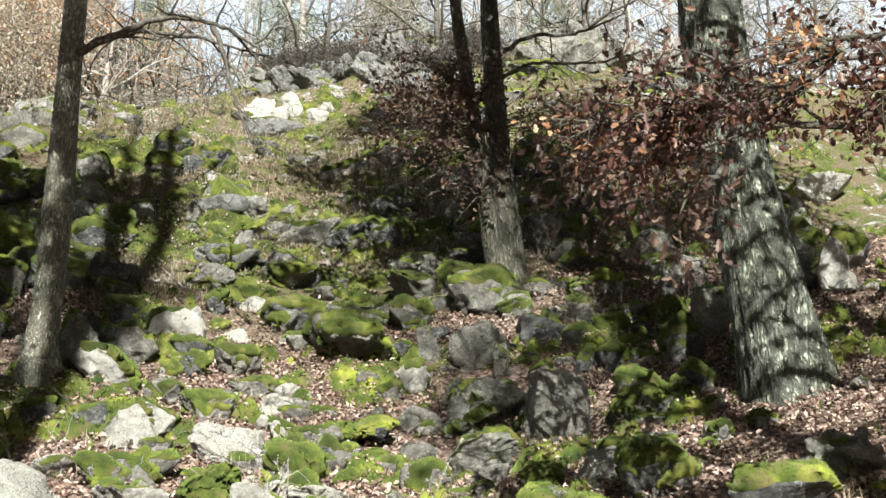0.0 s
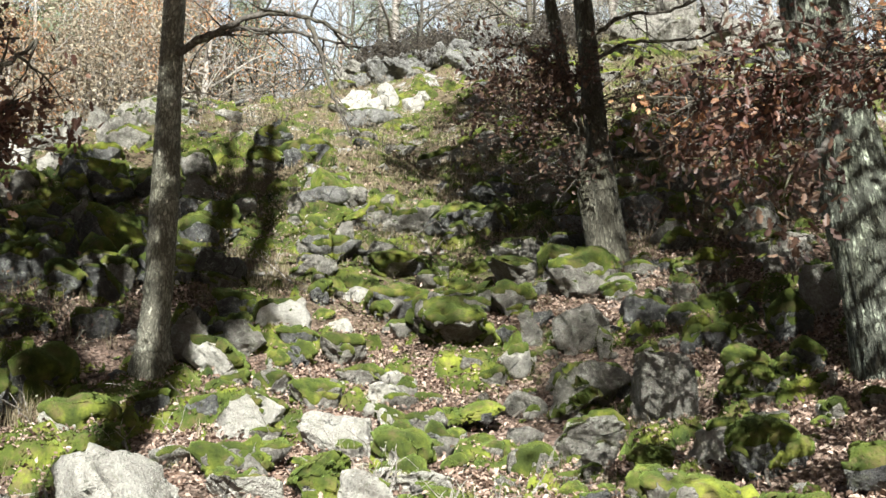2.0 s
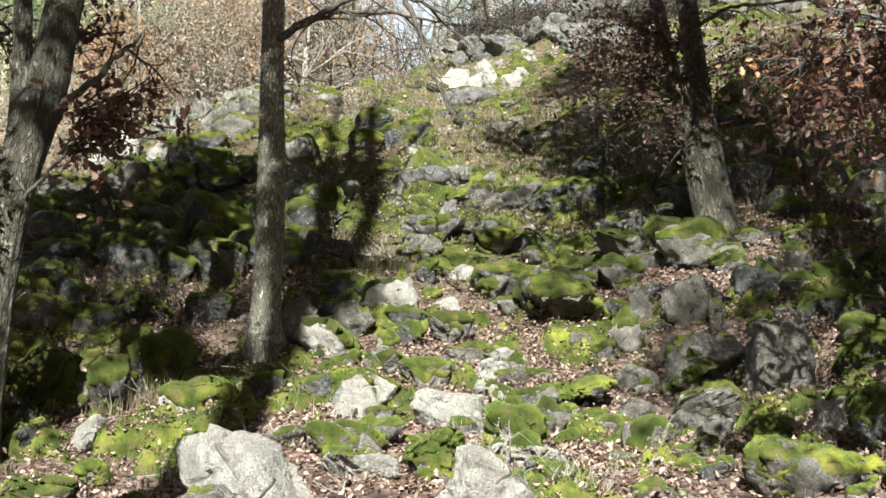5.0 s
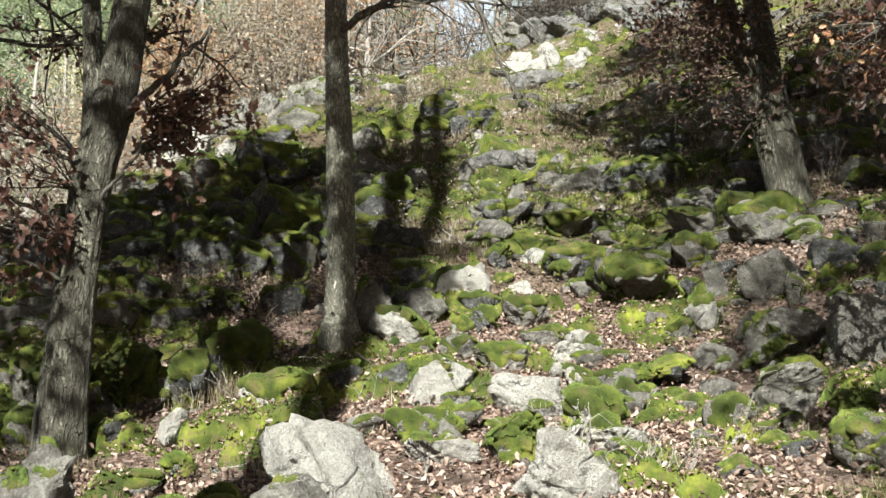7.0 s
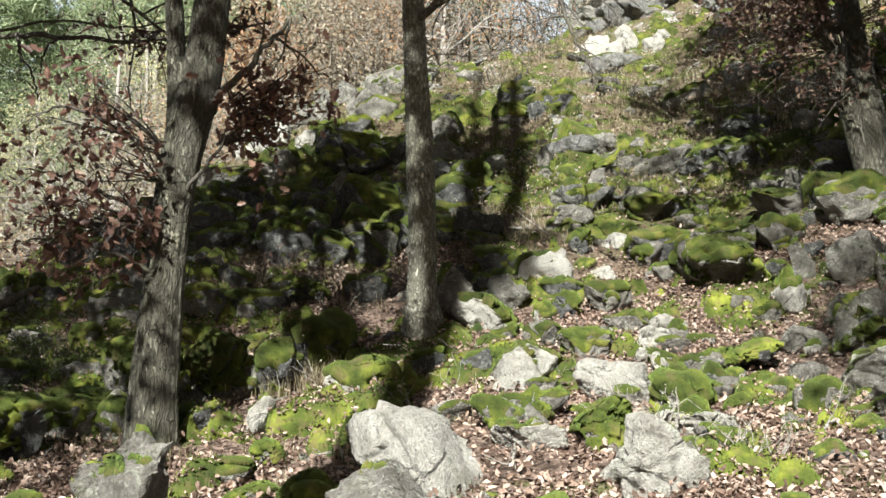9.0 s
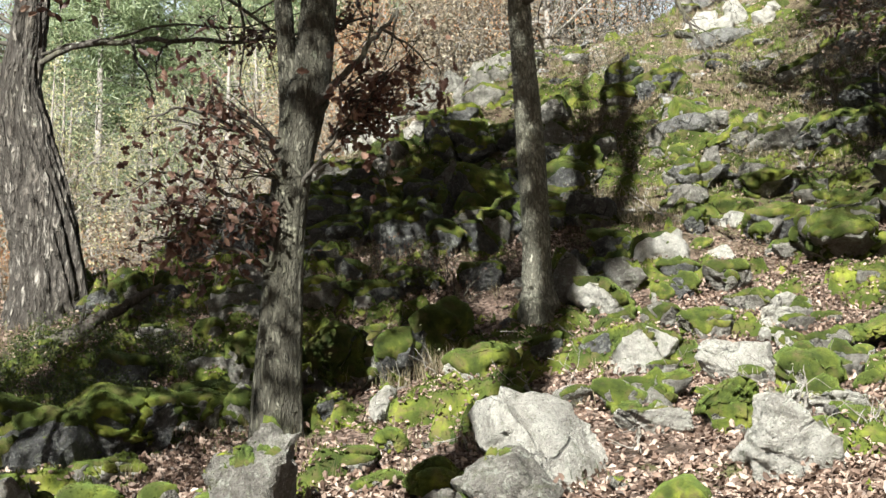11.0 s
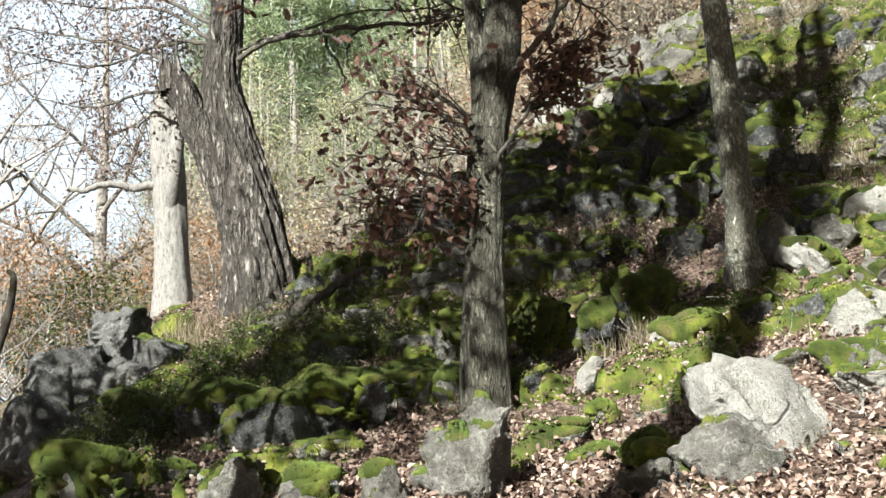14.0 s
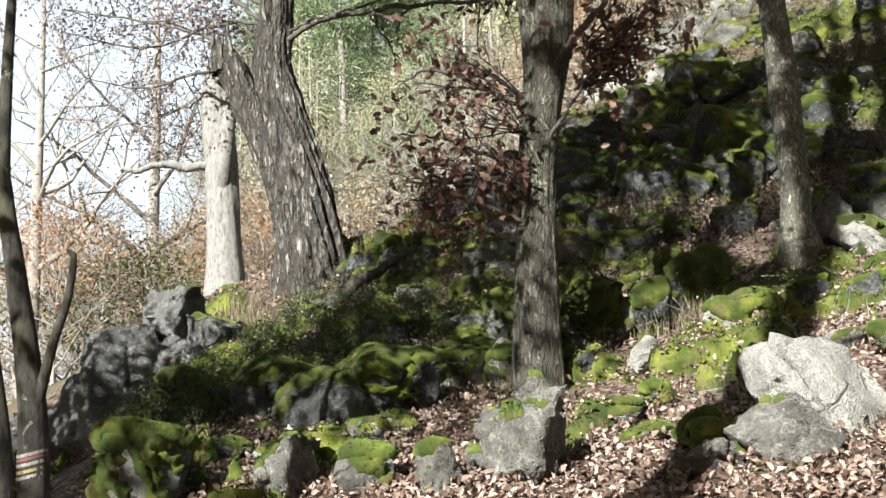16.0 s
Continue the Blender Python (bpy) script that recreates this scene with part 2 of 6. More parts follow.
def ground_material():
    m, n, k = graph("leaf_litter_and_moss_ground")
    at = n.new("ShaderNodeTexCoord").outputs["Object"]
    cells = node(n, "ShaderNodeTexVoronoi", Scale=24.0, Randomness=1.0)
    k.new(at, cells.inputs["Vector"])
    litter = ramp(n, k, cells.outputs["Color"], (0.0, (0.035, 0.024, 0.018)), (0.3, (0.11, 0.073, 0.055)), (0.6, (0.23, 0.16, 0.125)), (1.0, (0.4, 0.31, 0.25)))
    broad = noise_node(n, k, at, 0.55, 6, 0.65, 0.4)
    mid = noise_node(n, k, at, 2.3, 6, 0.7, 0.5)
    fine = noise_node(n, k, at, 30, 5, 0.7)
    soil = ramp(n, k, fine, (0.35, (0.02, 0.014, 0.009)), (0.65, (0.075, 0.05, 0.032)))
    c = blend(n, k, ramp(n, k, mid, (0.36, WHITE), (0.5, BLACK)), litter, soil)
    moss = ramp(n, k, fine, (0.3, (0.025, 0.038, 0.008)), (0.6, (0.10, 0.12, 0.022)))
    c = blend(n, k, ramp(n, k, broad, (0.56, BLACK), (0.63, WHITE)), c, moss)
    # up the slope: dry grass among moss and bare stone
    place = n.new("ShaderNodeSeparateXYZ")
    k.new(at, place.inputs[0])
    rise = node(n, "ShaderNodeMapRange", From_Min=13.5, From_Max=17.0)
    k.new(place.outputs["Y"], rise.inputs["Value"])
    grass = ramp(n, k, fine, (0.3, (0.045, 0.034, 0.02)), (0.65, (0.19, 0.15, 0.09)))
    patch = noise_node(n, k, at, 1.1, 6, 0.7, 0.6)
    stone = ramp(n, k, noise_node(n, k, at, 14, 6, 0.7), (0.3, (0.09, 0.085, 0.08)), (0.7, (0.5, 0.48, 0.45)))
    up = ramp(n, k, patch, (0.40, (0.0, 0.0, 0.0)), (0.44, WHITE))
    high = blend(n, k, up, stone, grass)
    moss_up = ramp(n, k, mid, (0.48, BLACK), (0.56, WHITE))
    high = blend(n, k, moss_up, high, moss)
    c = blend(n, k, rise.outputs["Result"], c, high)
    bump = relief(n, k, fine, 0.9, 0.05, relief(n, k, mid, 0.6, 0.12))
    bump = relief(n, k, cells.outputs["Distance"], 0.5, 0.03, bump)
    return finish(m, n, k, c, 0.95, bump)


STONE = stone_material("lichened_granite", (0.11, 0.098, 0.083), (0.34, 0.315, 0.275), (0.58, 0.545, 0.48), (0.52, 0.515, 0.44))
# weathered dark stone, also given to rocks darkened because they stand in shade
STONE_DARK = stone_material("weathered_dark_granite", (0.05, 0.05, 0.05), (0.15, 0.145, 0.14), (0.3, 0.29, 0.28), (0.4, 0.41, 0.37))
STONE_GREY = stone_material("grey_jointed_gneiss", (0.09, 0.086, 0.08), (0.25, 0.24, 0.225), (0.42, 0.405, 0.38), (0.45, 0.45, 0.41))
# pale stone, its base raised further to carry the white glare of sun
STONE_PALE = stone_material("bleached_granite", (0.33, 0.3, 0.255), (0.68, 0.645, 0.575), (0.79, 0.755, 0.68), (0.68, 0.665, 0.58))
MOSS = moss_material("cushion_moss", (0.012, 0.02, 0.004), (0.056, 0.07, 0.0095), (0.198, 0.212, 0.027), (0.085, 0.062, 0.03))
GROUND = ground_material()
BARK_OAK = bark_material("furrowed_oak_bark", (0.05, 0.045, 0.033), (0.16, 0.15, 0.112), (0.24, 0.226, 0.175), 0.15, (0.22, 0.23, 0.165), across=15.0, depth=0.9, wide=0.17)
BARK_OLD = bark_material("deep_furrowed_old_oak_bark", (0.022, 0.018, 0.015), (0.23, 0.2, 0.168), (0.4, 0.365, 0.315), 0.0, across=8.5, depth=1.6, green_amount=0.2, wide=0.2, squeeze=0.2)
BARK_LICHEN = bark_material("lichened_oak_bark", (0.035, 0.036, 0.028), (0.24, 0.245, 0.195), (0.46, 0.49, 0.385), 0.8, (0.56, 0.61, 0.47), across=12.0, depth=1.1, wide=0.18)
BARK_SMOOTH = bark_material("grey_scaly_bark", (0.1, 0.093, 0.07), (0.34, 0.32, 0.245), (0.52, 0.5, 0.4), 0.5, (0.46, 0.455, 0.36), 20.0, 0.6, squeeze=0.4)
BARK_DARK = bark_material("dark_twig_bark", (0.03, 0.025, 0.02), (0.08, 0.07, 0.058), (0.15, 0.135, 0.115), 0.15, plates=False)
# near-black base puts the young stems' shaded, silhouetted look into the colour
BARK_BLACK = bark_material("dark_wet_bark", (0.012, 0.01, 0.008), (0.035, 0.03, 0.025), (0.07, 0.062, 0.052), 0.1, plates=False)
BARK_PALE = bark_material("pale_twig_bark", (0.12, 0.1, 0.085), (0.28, 0.25, 0.22), (0.44, 0.41, 0.37), 0.15, plates=False)
WOOD_DEAD = bark_material("bleached_dead_wood", (0.07, 0.062, 0.053), (0.22, 0.205, 0.182), (0.32, 0.305, 0.275), 0.3, (0.17, 0.16, 0.14), 14.0, 0.5, 0.05, False)
LEAF_BROWN = leaf_material("withered_oak_leaf", (0.045, 0.025, 0.02), (0.092, 0.052, 0.042), (0.14, 0.083, 0.058), (0.23, 0.15, 0.1), through=0.25)
LEAF_OAK = leaf_material("russet_oak_leaf", (0.07, 0.034, 0.026), (0.15, 0.078, 0.058), (0.24, 0.135, 0.095), (0.36, 0.24, 0.17), through=0.4)
LEAF_PALE = leaf_material("pinkish_grey_leaf", (0.14, 0.098, 0.085), (0.24, 0.178, 0.155), (0.38, 0.31, 0.275))
LEAF_RUST = leaf_material("rust_oak_leaf", (0.035, 0.016, 0.013), (0.065, 0.028, 0.023), (0.1, 0.045, 0.035), (0.14, 0.07, 0.046), (0.22, 0.11, 0.05), through=0.2)
LEAF_YELLOW = leaf_material("yellow_leaf", (0.45, 0.39, 0.19), (0.58, 0.52, 0.27), (0.57, 0.56, 0.36), (0.4, 0.45, 0.22))
LEAF_ORANGE = leaf_material("orange_leaf", (0.36, 0.17, 0.075), (0.48, 0.26, 0.13), (0.55, 0.38, 0.22))
LEAF_GREEN = leaf_material("late_green_leaf", (0.03, 0.05, 0.012), (0.07, 0.1, 0.02), (0.13, 0.15, 0.03))
LEAF_BEIGE = leaf_material("faded_beige_leaf", (0.24, 0.185, 0.125), (0.38, 0.31, 0.22), (0.5, 0.45, 0.34))
LEAF_HEATHER = leaf_material("brown_heather_sprig", (0.03, 0.025, 0.021), (0.065, 0.054, 0.042), (0.12, 0.1, 0.075))
NEEDLES = leaf_material("pine_needle", (0.13, 0.18, 0.09), (0.24, 0.3, 0.15), (0.38, 0.42, 0.24))
LITTER = leaf_material("fallen_oak_leaf", (0.055, 0.036, 0.026), (0.17, 0.112, 0.083), (0.36, 0.255, 0.197), (0.56, 0.44, 0.355), through=0.15)
GRASS_DRY = leaf_material("dry_grass", (0.11, 0.082, 0.048), (0.26, 0.205, 0.125), (0.44, 0.375, 0.25), (0.1, 0.11, 0.03))


# ---- building helpers ----
def mesh_from(name, verts, faces, material, smooth=True):
    me = bpy.data.meshes.new(name)
    me.from_pydata([tuple(v) for v in np.asarray(verts).tolist()], [], faces if isinstance(faces, list) else np.asarray(faces).tolist())
    me.materials.append(material)
    if smooth:
        me.polygons.foreach_set("use_smooth", [True] * len(me.polygons))
    me.update()
    return me


def part(name, me, parent, label="", at=None):
    ob = new(name, me)
    ob.parent = parent
    if at is not None:
        ob.matrix_basis = at
    return tagged(ob, label)


BALLS = {}


def ball(level):
    if level not in BALLS:
        bm = bmesh.new()
        bmesh.ops.create_icosphere(bm, subdivisions=level, radius=1)
        bm.verts.ensure_lookup_table()
        BALLS[level] = (np.array([v.co[:] for v in bm.verts]), np.array([[v.index for v in f.verts] for f in bm.faces]))
        bm.free()
    return BALLS[level]


def noise3(p, scale, octaves, seed):
    q = p / scale
    return (fbm(q[:, 0] + 0.3 * q[:, 2], q[:, 1], octaves, seed) + fbm(q[:, 1] + 5, q[:, 2] + 0.3 * q[:, 0], octaves, seed + 40) + fbm(q[:, 2] + 9, q[:, 0] - 0.3 * q[:, 1], octaves, seed + 80)) * 0.6


def normals_of(v, f):
    fn = np.cross(v[f[:, 1]] - v[f[:, 0]], v[f[:, 2]] - v[f[:, 0]])
    n = np.zeros_like(v)
    for c in range(3):
        np.add.at(n, f[:, c], fn)
    return n / np.maximum(np.linalg.norm(n, axis=1, keepdims=True), 1e-9)


def evened(v, f, rounds):
    """The shape with its edges and clefts rounded off."""
    a = np.concatenate([f[:, 0], f[:, 1], f[:, 2], f[:, 1], f[:, 2], f[:, 0]])
    b = np.concatenate([f[:, 1], f[:, 2], f[:, 0], f[:, 0], f[:, 1], f[:, 2]])
    count = np.bincount(a, minlength=len(v))
    for _ in range(rounds):
        v = np.stack([np.bincount(a, v[b, c], len(v)) / count for c in range(3)], 1)
    return v


def trimmed(out, base, want, edges):
    """Draws the outer points of a sheet in to the line where want is zero, for an even edge."""
    e = np.vstack([edges, edges[:, ::-1]])
    e = e[(want[e[:, 0]] <= 0) & (want[e[:, 1]] > 0)]
    a, b = e[:, 0], e[:, 1]
    t = (want[a] / (want[a] - want[b]))[:, None]
    cross = base[a] + (base[b] - base[a]) * t
    count = np.bincount(a, minlength=len(out))
    mean = np.stack([np.bincount(a, cross[:, c], len(out)) for c in range(3)], 1) / np.maximum(count, 1)[:, None]
    return np.where(count[:, None] > 0, mean, out)


def rock_shape(seed, w, d, h, level=4, facets=13, sharp=26.0, rough=1.0):
    """A broken boulder: a ball cut by random planes, with worn edges and uneven faces. w, d, h are its full sizes."""
    rs = np.random.RandomState(seed)
    dirs, f = ball(level)
    n = rs.normal(size=(facets, 3))
    n /= np.linalg.norm(n, axis=1, keepdims=True)
    off = rs.uniform(0.58, 1.0, facets)
    box = np.vstack([np.eye(3), -np.eye(3)]) + rs.normal(0, 0.42, (6, 3))     # main joint planes
    n = np.vstack([n, box / np.linalg.norm(box, axis=1, keepdims=True)])
    off = np.concatenate([off, rs.uniform(0.6, 1.0, 6)])
    facets += 6
    q = np.maximum(dirs @ n.T, 0.02) / off
    r = 1 / (np.mean(q ** sharp, axis=1) * facets) ** (1 / sharp)
    v = dirs * np.minimum(r, 1.5)[:, None]
    v = v / np.abs(v).max(axis=0)
    v = v * np.array([w, d, h]) * 0.47
    size = (w * d * h) ** (1 / 3)
    nn = normals_of(v, f)
    v = v + nn * (rough * (0.045 * size * noise3(v, 0.4 * size, 5, seed) - 0.06 * size * np.clip(0.12 - np.abs(noise3(v, 0.5 * size, 2, seed + 5)), 0, 1) / 0.12 + 0.045 * size * np.abs(noise3(v, 0.15 * size, 4, seed + 7))))[:, None]
    # joints: ledges and clefts where the stone has parted
    nn = normals_of(v, f)
    for _ in range(9):
        axis = box[rs.randint(6)] + rs.normal(0, 0.35, 3)
        axis /= np.linalg.norm(axis)
        d = v @ axis - rs.uniform(-0.42, 0.42) * size
        part_way = np.clip(0.5 + 2.5 * noise3(v, 0.7 * size, 2, seed + rs.randint(90)), 0, 1)
        step = rs.uniform(0.008, 0.03) * np.tanh(d / (0.03 * size)) - rs.uniform(0.01, 0.045) * np.exp(-(d / (0.022 * size)) ** 2)
        v = v + nn * (rough * size * step * part_way)[:, None]
    return v, f


def moss_on(v, f, seed, cover, thick=0.05, tuft=900, lean=(0, 0)):
    """Moss over the upper faces of a shape: cover 0 to 1. Returns vertices and faces, with short upright tufts."""
    rs = np.random.RandomState(seed + 500)
    n = normals_of(v, f)
    size = np.ptp(v, axis=0).max()
    want = n[:, 2] + lean[0] * n[:, 0] + lean[1] * n[:, 1] + 0.42 * noise3(v, 0.42 * size, 2, seed + 3) + 0.16 * noise3(v, 0.1 * size, 3, seed + 4) - (1.05 - 1.5 * cover)
    keep = (want[f] > 0).any(axis=1)
    if keep.sum() < 6:
        return None, None
    swell = np.clip(want / 0.35, 0, 1) ** 0.7
    soft = evened(v, f, 7)
    fill = np.clip(np.sum((soft - v) * n, axis=1), -0.35 * thick, 2.5 * thick) * swell
    out = v + n * (fill + thick * (swell * (0.8 + 0.7 * noise3(v, 0.22, 2, seed + 9)) - 0.18))[:, None]
    out = trimmed(out, v - n * 0.12 * thick, want, np.concatenate([f[:, [0, 1]], f[:, [1, 2]], f[:, [2, 0]]]))
    used = np.unique(f[keep])
    index = -np.ones(len(v), int)
    index[used] = np.arange(len(used))
    fv, ff = out[used], index[f[keep]]
    tri = fv[ff]
    area = np.linalg.norm(np.cross(tri[:, 1] - tri[:, 0], tri[:, 2] - tri[:, 0]), axis=1) / 2
    count = int(min(2600, area.sum() * tuft))
    pick = rs.choice(len(ff), count, p=area / area.sum())
    a, b = rs.random_sample(count), rs.random_sample(count)
    flip = a + b > 1
    a[flip], b[flip] = 1 - a[flip], 1 - b[flip]
    base = tri[pick, 0] + (tri[pick, 1] - tri[pick, 0]) * a[:, None] + (tri[pick, 2] - tri[pick, 0]) * b[:, None]
    up = n[used][ff[pick, 0]] * 0.7 + np.array([0, 0, 0.5]) + rs.normal(0, 0.35, (count, 3))
    up /= np.linalg.norm(up, axis=1, keepdims=True)
    side = np.cross(up, rs.normal(size=(count, 3)))
    side /= np.linalg.norm(side, axis=1, keepdims=True)
    tall = rs.uniform(0.01, 0.026, count)[:, None]
    blades = np.stack([base - side * 0.0035, base + side * 0.0035, base + up * tall], 1).reshape(-1, 3)
    bf = np.arange(3 * count).reshape(-1, 3) + len(fv)
    return np.vstack([fv, blades]), np.vstack([ff, bf])


BOULDER_COUNT = [0]


def boulder(x, y, w, d, h, turn=0.0, cover=0.4, sunk=0.3, stone=None, tilt=(0, 0), seed=None, level=4, label="", name="boulder", lift=0.0, facets=6, lean=(0, 0), category="boulder", group="", rough=1.15, sharp=85.0):
    """One stone bedded in the slope, with its own coat of moss."""
    BOULDER_COUNT[0] += 1
    seed = seed or 100 + BOULDER_COUNT[0] * 7
    v, f = rock_shape(seed, w, d, h, level, facets, sharp, rough)
    r = np.array(Euler((radians(tilt[0]), radians(tilt[1]), radians(turn))).to_matrix())
    v = v @ r.T
    v[:, 2] += h * (0.5 - sunk)
    if cover > 0.45:      # worn in under the moss
        v[:, :2] *= (0.72 + 0.28 * np.clip(v[:, 2] / (0.38 * h), 0, 1))[:, None]
    ob = new(name, mesh_from(name, v, f, stone or STONE, level < 4))
    ob.location = (x, y, land_at(x, y) + lift)
    if not label:
        label = ("moss-covered granite boulder bedded in fallen leaves" if cover > 0.5 else
                 "grey granite boulder with patches of green moss" if cover > 0.15 else "bare pale granite boulder among fallen leaves")
    tagged(ob, label, category, group)
    cover = min(0.95, cover + 0.05) if cover >= 0.1 else cover
    if cover > 0:
        mv, mf = moss_on(v, f, seed, cover, thick=min(0.12, 0.04 + 0.1 * h), lean=lean)
        if mv is not None:
            part("moss", mesh_from("moss", mv, mf, MOSS), ob, "bright green moss")["kind"] = "stuff"
    return ob


def tube(path, radii, sides=10, groove=0.0, seed=0, flare=0.0, ridges=11):
    """A round limb along path, with lengthwise ridges of depth groove. Returns vertices and quads."""
    path, radii = np.asarray(path, float), np.asarray(radii, float)
    way = np.gradient(path, axis=0)
    way /= np.linalg.norm(way, axis=1, keepdims=True)
    ref = np.array([0.0, 1.0, 0.05]) if abs(way[0, 2]) > 0.7 else np.array([0, 0, 1.0])
    s = np.cross(way, ref)
    s /= np.linalg.norm(s, axis=1, keepdims=True)
    b = np.cross(s, way)
    ang = np.arange(sides) * 2 * math.pi / sides
    run_len = np.concatenate([[0], np.cumsum(np.linalg.norm(np.diff(path, axis=0), axis=1))])
    rr = np.repeat(radii[:, None], sides, 1)
    if groove:
        a2, l2 = np.meshgrid(ang, run_len)
        u = np.stack([np.cos(a2).ravel(), np.sin(a2).ravel()], 1) * ridges / 2.2
        long = l2.ravel()
        wob = fbm(u[:, 0] + long * 1.3, u[:, 1] + long * 0.9, 3, seed)
        cut = 1 - np.abs(fbm(u[:, 0] + 0.25 * np.sin(long * 7), u[:, 1] + long * 1.6, 3, seed + 5)) * 2.2
        rr = rr * (1 + groove * (0.5 * wob - np.clip(cut, 0, 1)).reshape(rr.shape)) + 0.04 * radii[:, None] * fbm(u[:, 0] * 0.2 + long * 0.8, u[:, 1] * 0.2 + long, 2, seed + 9).reshape(rr.shape)
    if flare:
        lobes = 1 + 0.35 * np.sin(ang * 4 + seed) + 0.2 * np.sin(ang * 7 + 2 * seed)
        rr = rr * (1 + flare * np.exp(-run_len / (radii[0] * 1.1))[:, None] * lobes[None])
    v = path[:, None] + s[:, None] * (np.cos(ang)[None, :, None] * rr[..., None]) + b[:, None] * (np.sin(ang)[None, :, None] * rr[..., None])
    rows, i = len(path), np.arange(len(path) - 1)[:, None] * sides
    j = np.arange(sides)[None]
    q = np.stack([i + j, i + (j + 1) % sides, i + sides + (j + 1) % sides, i + sides + j], -1).reshape(-1, 4)
    v = np.vstack([v.reshape(-1, 3), path[-1:] + way[-1:] * radii[-1]])
    cap = np.stack([(rows - 1) * sides + j[0], (rows - 1) * sides + (j[0] + 1) % sides, np.full(sides, rows * sides), np.full(sides, rows * sides)], -1)
    return v, q.tolist() + [c[:3].tolist() for c in cap]


def join(pieces):
    vs, fs, base = [], [], 0
    for v, f in pieces:
        vs.append(v)
        fs += [[i + base for i in q] for q in f]
        base += len(v)
    return np.vstack(vs), fs


def curve_path(points, steps):
    """A smooth line through a few points."""
    p = np.asarray(points, float)
    t = np.linspace(0, len(p) - 1, steps)
    i = np.clip(t.astype(int), 0, len(p) - 2)
    u = (t - i)[:, None]
    g = np.vstack([2 * p[0] - p[1], p, 2 * p[-1] - p[-2]])
    a, b, c, d = g[i], g[i + 1], g[i + 2], g[i + 3]
    return 0.5 * (2 * b + (c - a) * u + (2 * a - 5 * b + 4 * c - d) * u ** 2 + (3 * b - a - 3 * c + d) * u ** 3)


def grow(rs, start, way, length, radius, depth, forks=4, droop=0.0, crook=0.35, spread=0.9, shrink=0.62):
    """A crooked limb and its twigs. Returns tubes and the points that leaves hang from."""
    steps = 7
    p, d = np.array(start, float), np.array(way, float)
    d /= np.linalg.norm(d)
    pts, tubes, tips = [p.copy()], [], []
    for s in range(steps):
        d = d + rs.normal(0, crook / 2.2, 3) + np.array([0, 0, droop])
        d /= np.linalg.norm(d)
        p = p + d * length / steps
        pts.append(p.copy())
        if depth > 0 and s >= 1:
            if rs.random_sample() < forks / steps:
                side = np.cross(d, rs.normal(size=3))
                side /= np.linalg.norm(side)
                t2, l2 = grow(rs, p, d * (1 - spread * 0.5) + side * spread, length * shrink * rs.uniform(0.7, 1.1), radius * (1 - 0.75 * s / steps) * 0.6, depth - 1, forks, droop, crook, spread, shrink)
                tubes += t2
                tips += l2
    if depth <= 1:
        tips += pts[2:]
    pts = np.array(pts)
    tubes.append(tube(pts, np.linspace(radius, max(0.0025, radius * 0.25), len(pts)), 8 if radius > 0.05 else 5 if radius > 0.012 else 3))
    return tubes, tips


half = np.array([(0, 0), (0.1, 0.16), (0.22, 0.3), (0.12, 0.42), (0.3, 0.58), (0.17, 0.72), (0.2, 0.86), (0, 1.0)])
OAK_V = np.vstack([np.c_[half, 0.25 * half[:, 0]], np.c_[-half[1:-1, 0], half[1:-1, 1], 0.25 * half[1:-1, 0]]])
OAK_F = [[0, 1, 2, 3, 4, 5, 6, 7], [0, 7, 13, 12, 11, 10, 9, 8]]
OVAL_V = np.array([(0, 0, 0), (0.22, 0.35, 0.07), (0.2, 0.7, 0.05), (0, 1, -0.06), (-0.2, 0.7, 0.05), (-0.22, 0.35, 0.07)])
OVAL_F = [[0, 1, 2, 3], [0, 3, 4, 5]]
CURL_V = np.array([(0, 0, 0), (0.28, 0.3, 0.16), (0.26, 0.72, 0.2), (0, 1, 0.1), (-0.26, 0.7, 0.12), (-0.28, 0.35, 0.2), (0, 0.5, -0.02)])
CURL_F = [[0, 1, 6], [1, 2, 6], [2, 3, 6], [3, 4, 6], [4, 5, 6], [5, 0, 6]]
NEEDLE_V = np.array([(-0.06, 0, 0), (0.06, 0, 0), (0.02, 1, 0.05), (-0.02, 1, 0.05)])
NEEDLE_F = [[0, 1, 2, 3]]
SHAPES = {"oak": (OAK_V, OAK_F), "oval": (OVAL_V, OVAL_F), "curl": (CURL_V, CURL_F), "needle": (NEEDLE_V, NEEDLE_F)}


def leaves(rs, places, size, shape="oak", ways=None, vary=0.35, bend=1.0):
    """Many leaves, one at each place, turned at random about the directions given."""
    tv, tf = SHAPES[shape]
    c = len(places)
    y = rs.normal(size=(c, 3)) + np.array([0, 0, -0.25])
    if ways is not None:
        y = np.asarray(ways) + 0.35 * rs.normal(size=(c, 3))
    y /= np.linalg.norm(y, axis=1, keepdims=True)
    x = np.cross(y, rs.normal(size=(c, 3)))
    x /= np.linalg.norm(x, axis=1, keepdims=True)
    z = np.cross(x, y)
    s = size * (1 + vary * rs.uniform(-1, 1, c))
    local = tv[None] * s[:, None, None]
    v = np.asarray(places)[:, None] + x[:, None] * local[..., 0:1] + y[:, None] * local[..., 1:2] + z[:, None] * bend * local[..., 2:3]
    k = len(tv)
    faces = []
    for face in tf:
        faces.append(np.arange(c)[:, None] * k + np.array(face)[None])
    if len({len(q) for q in tf}) == 1:
        faces = np.vstack(faces)
    return v.reshape(-1, 3), faces


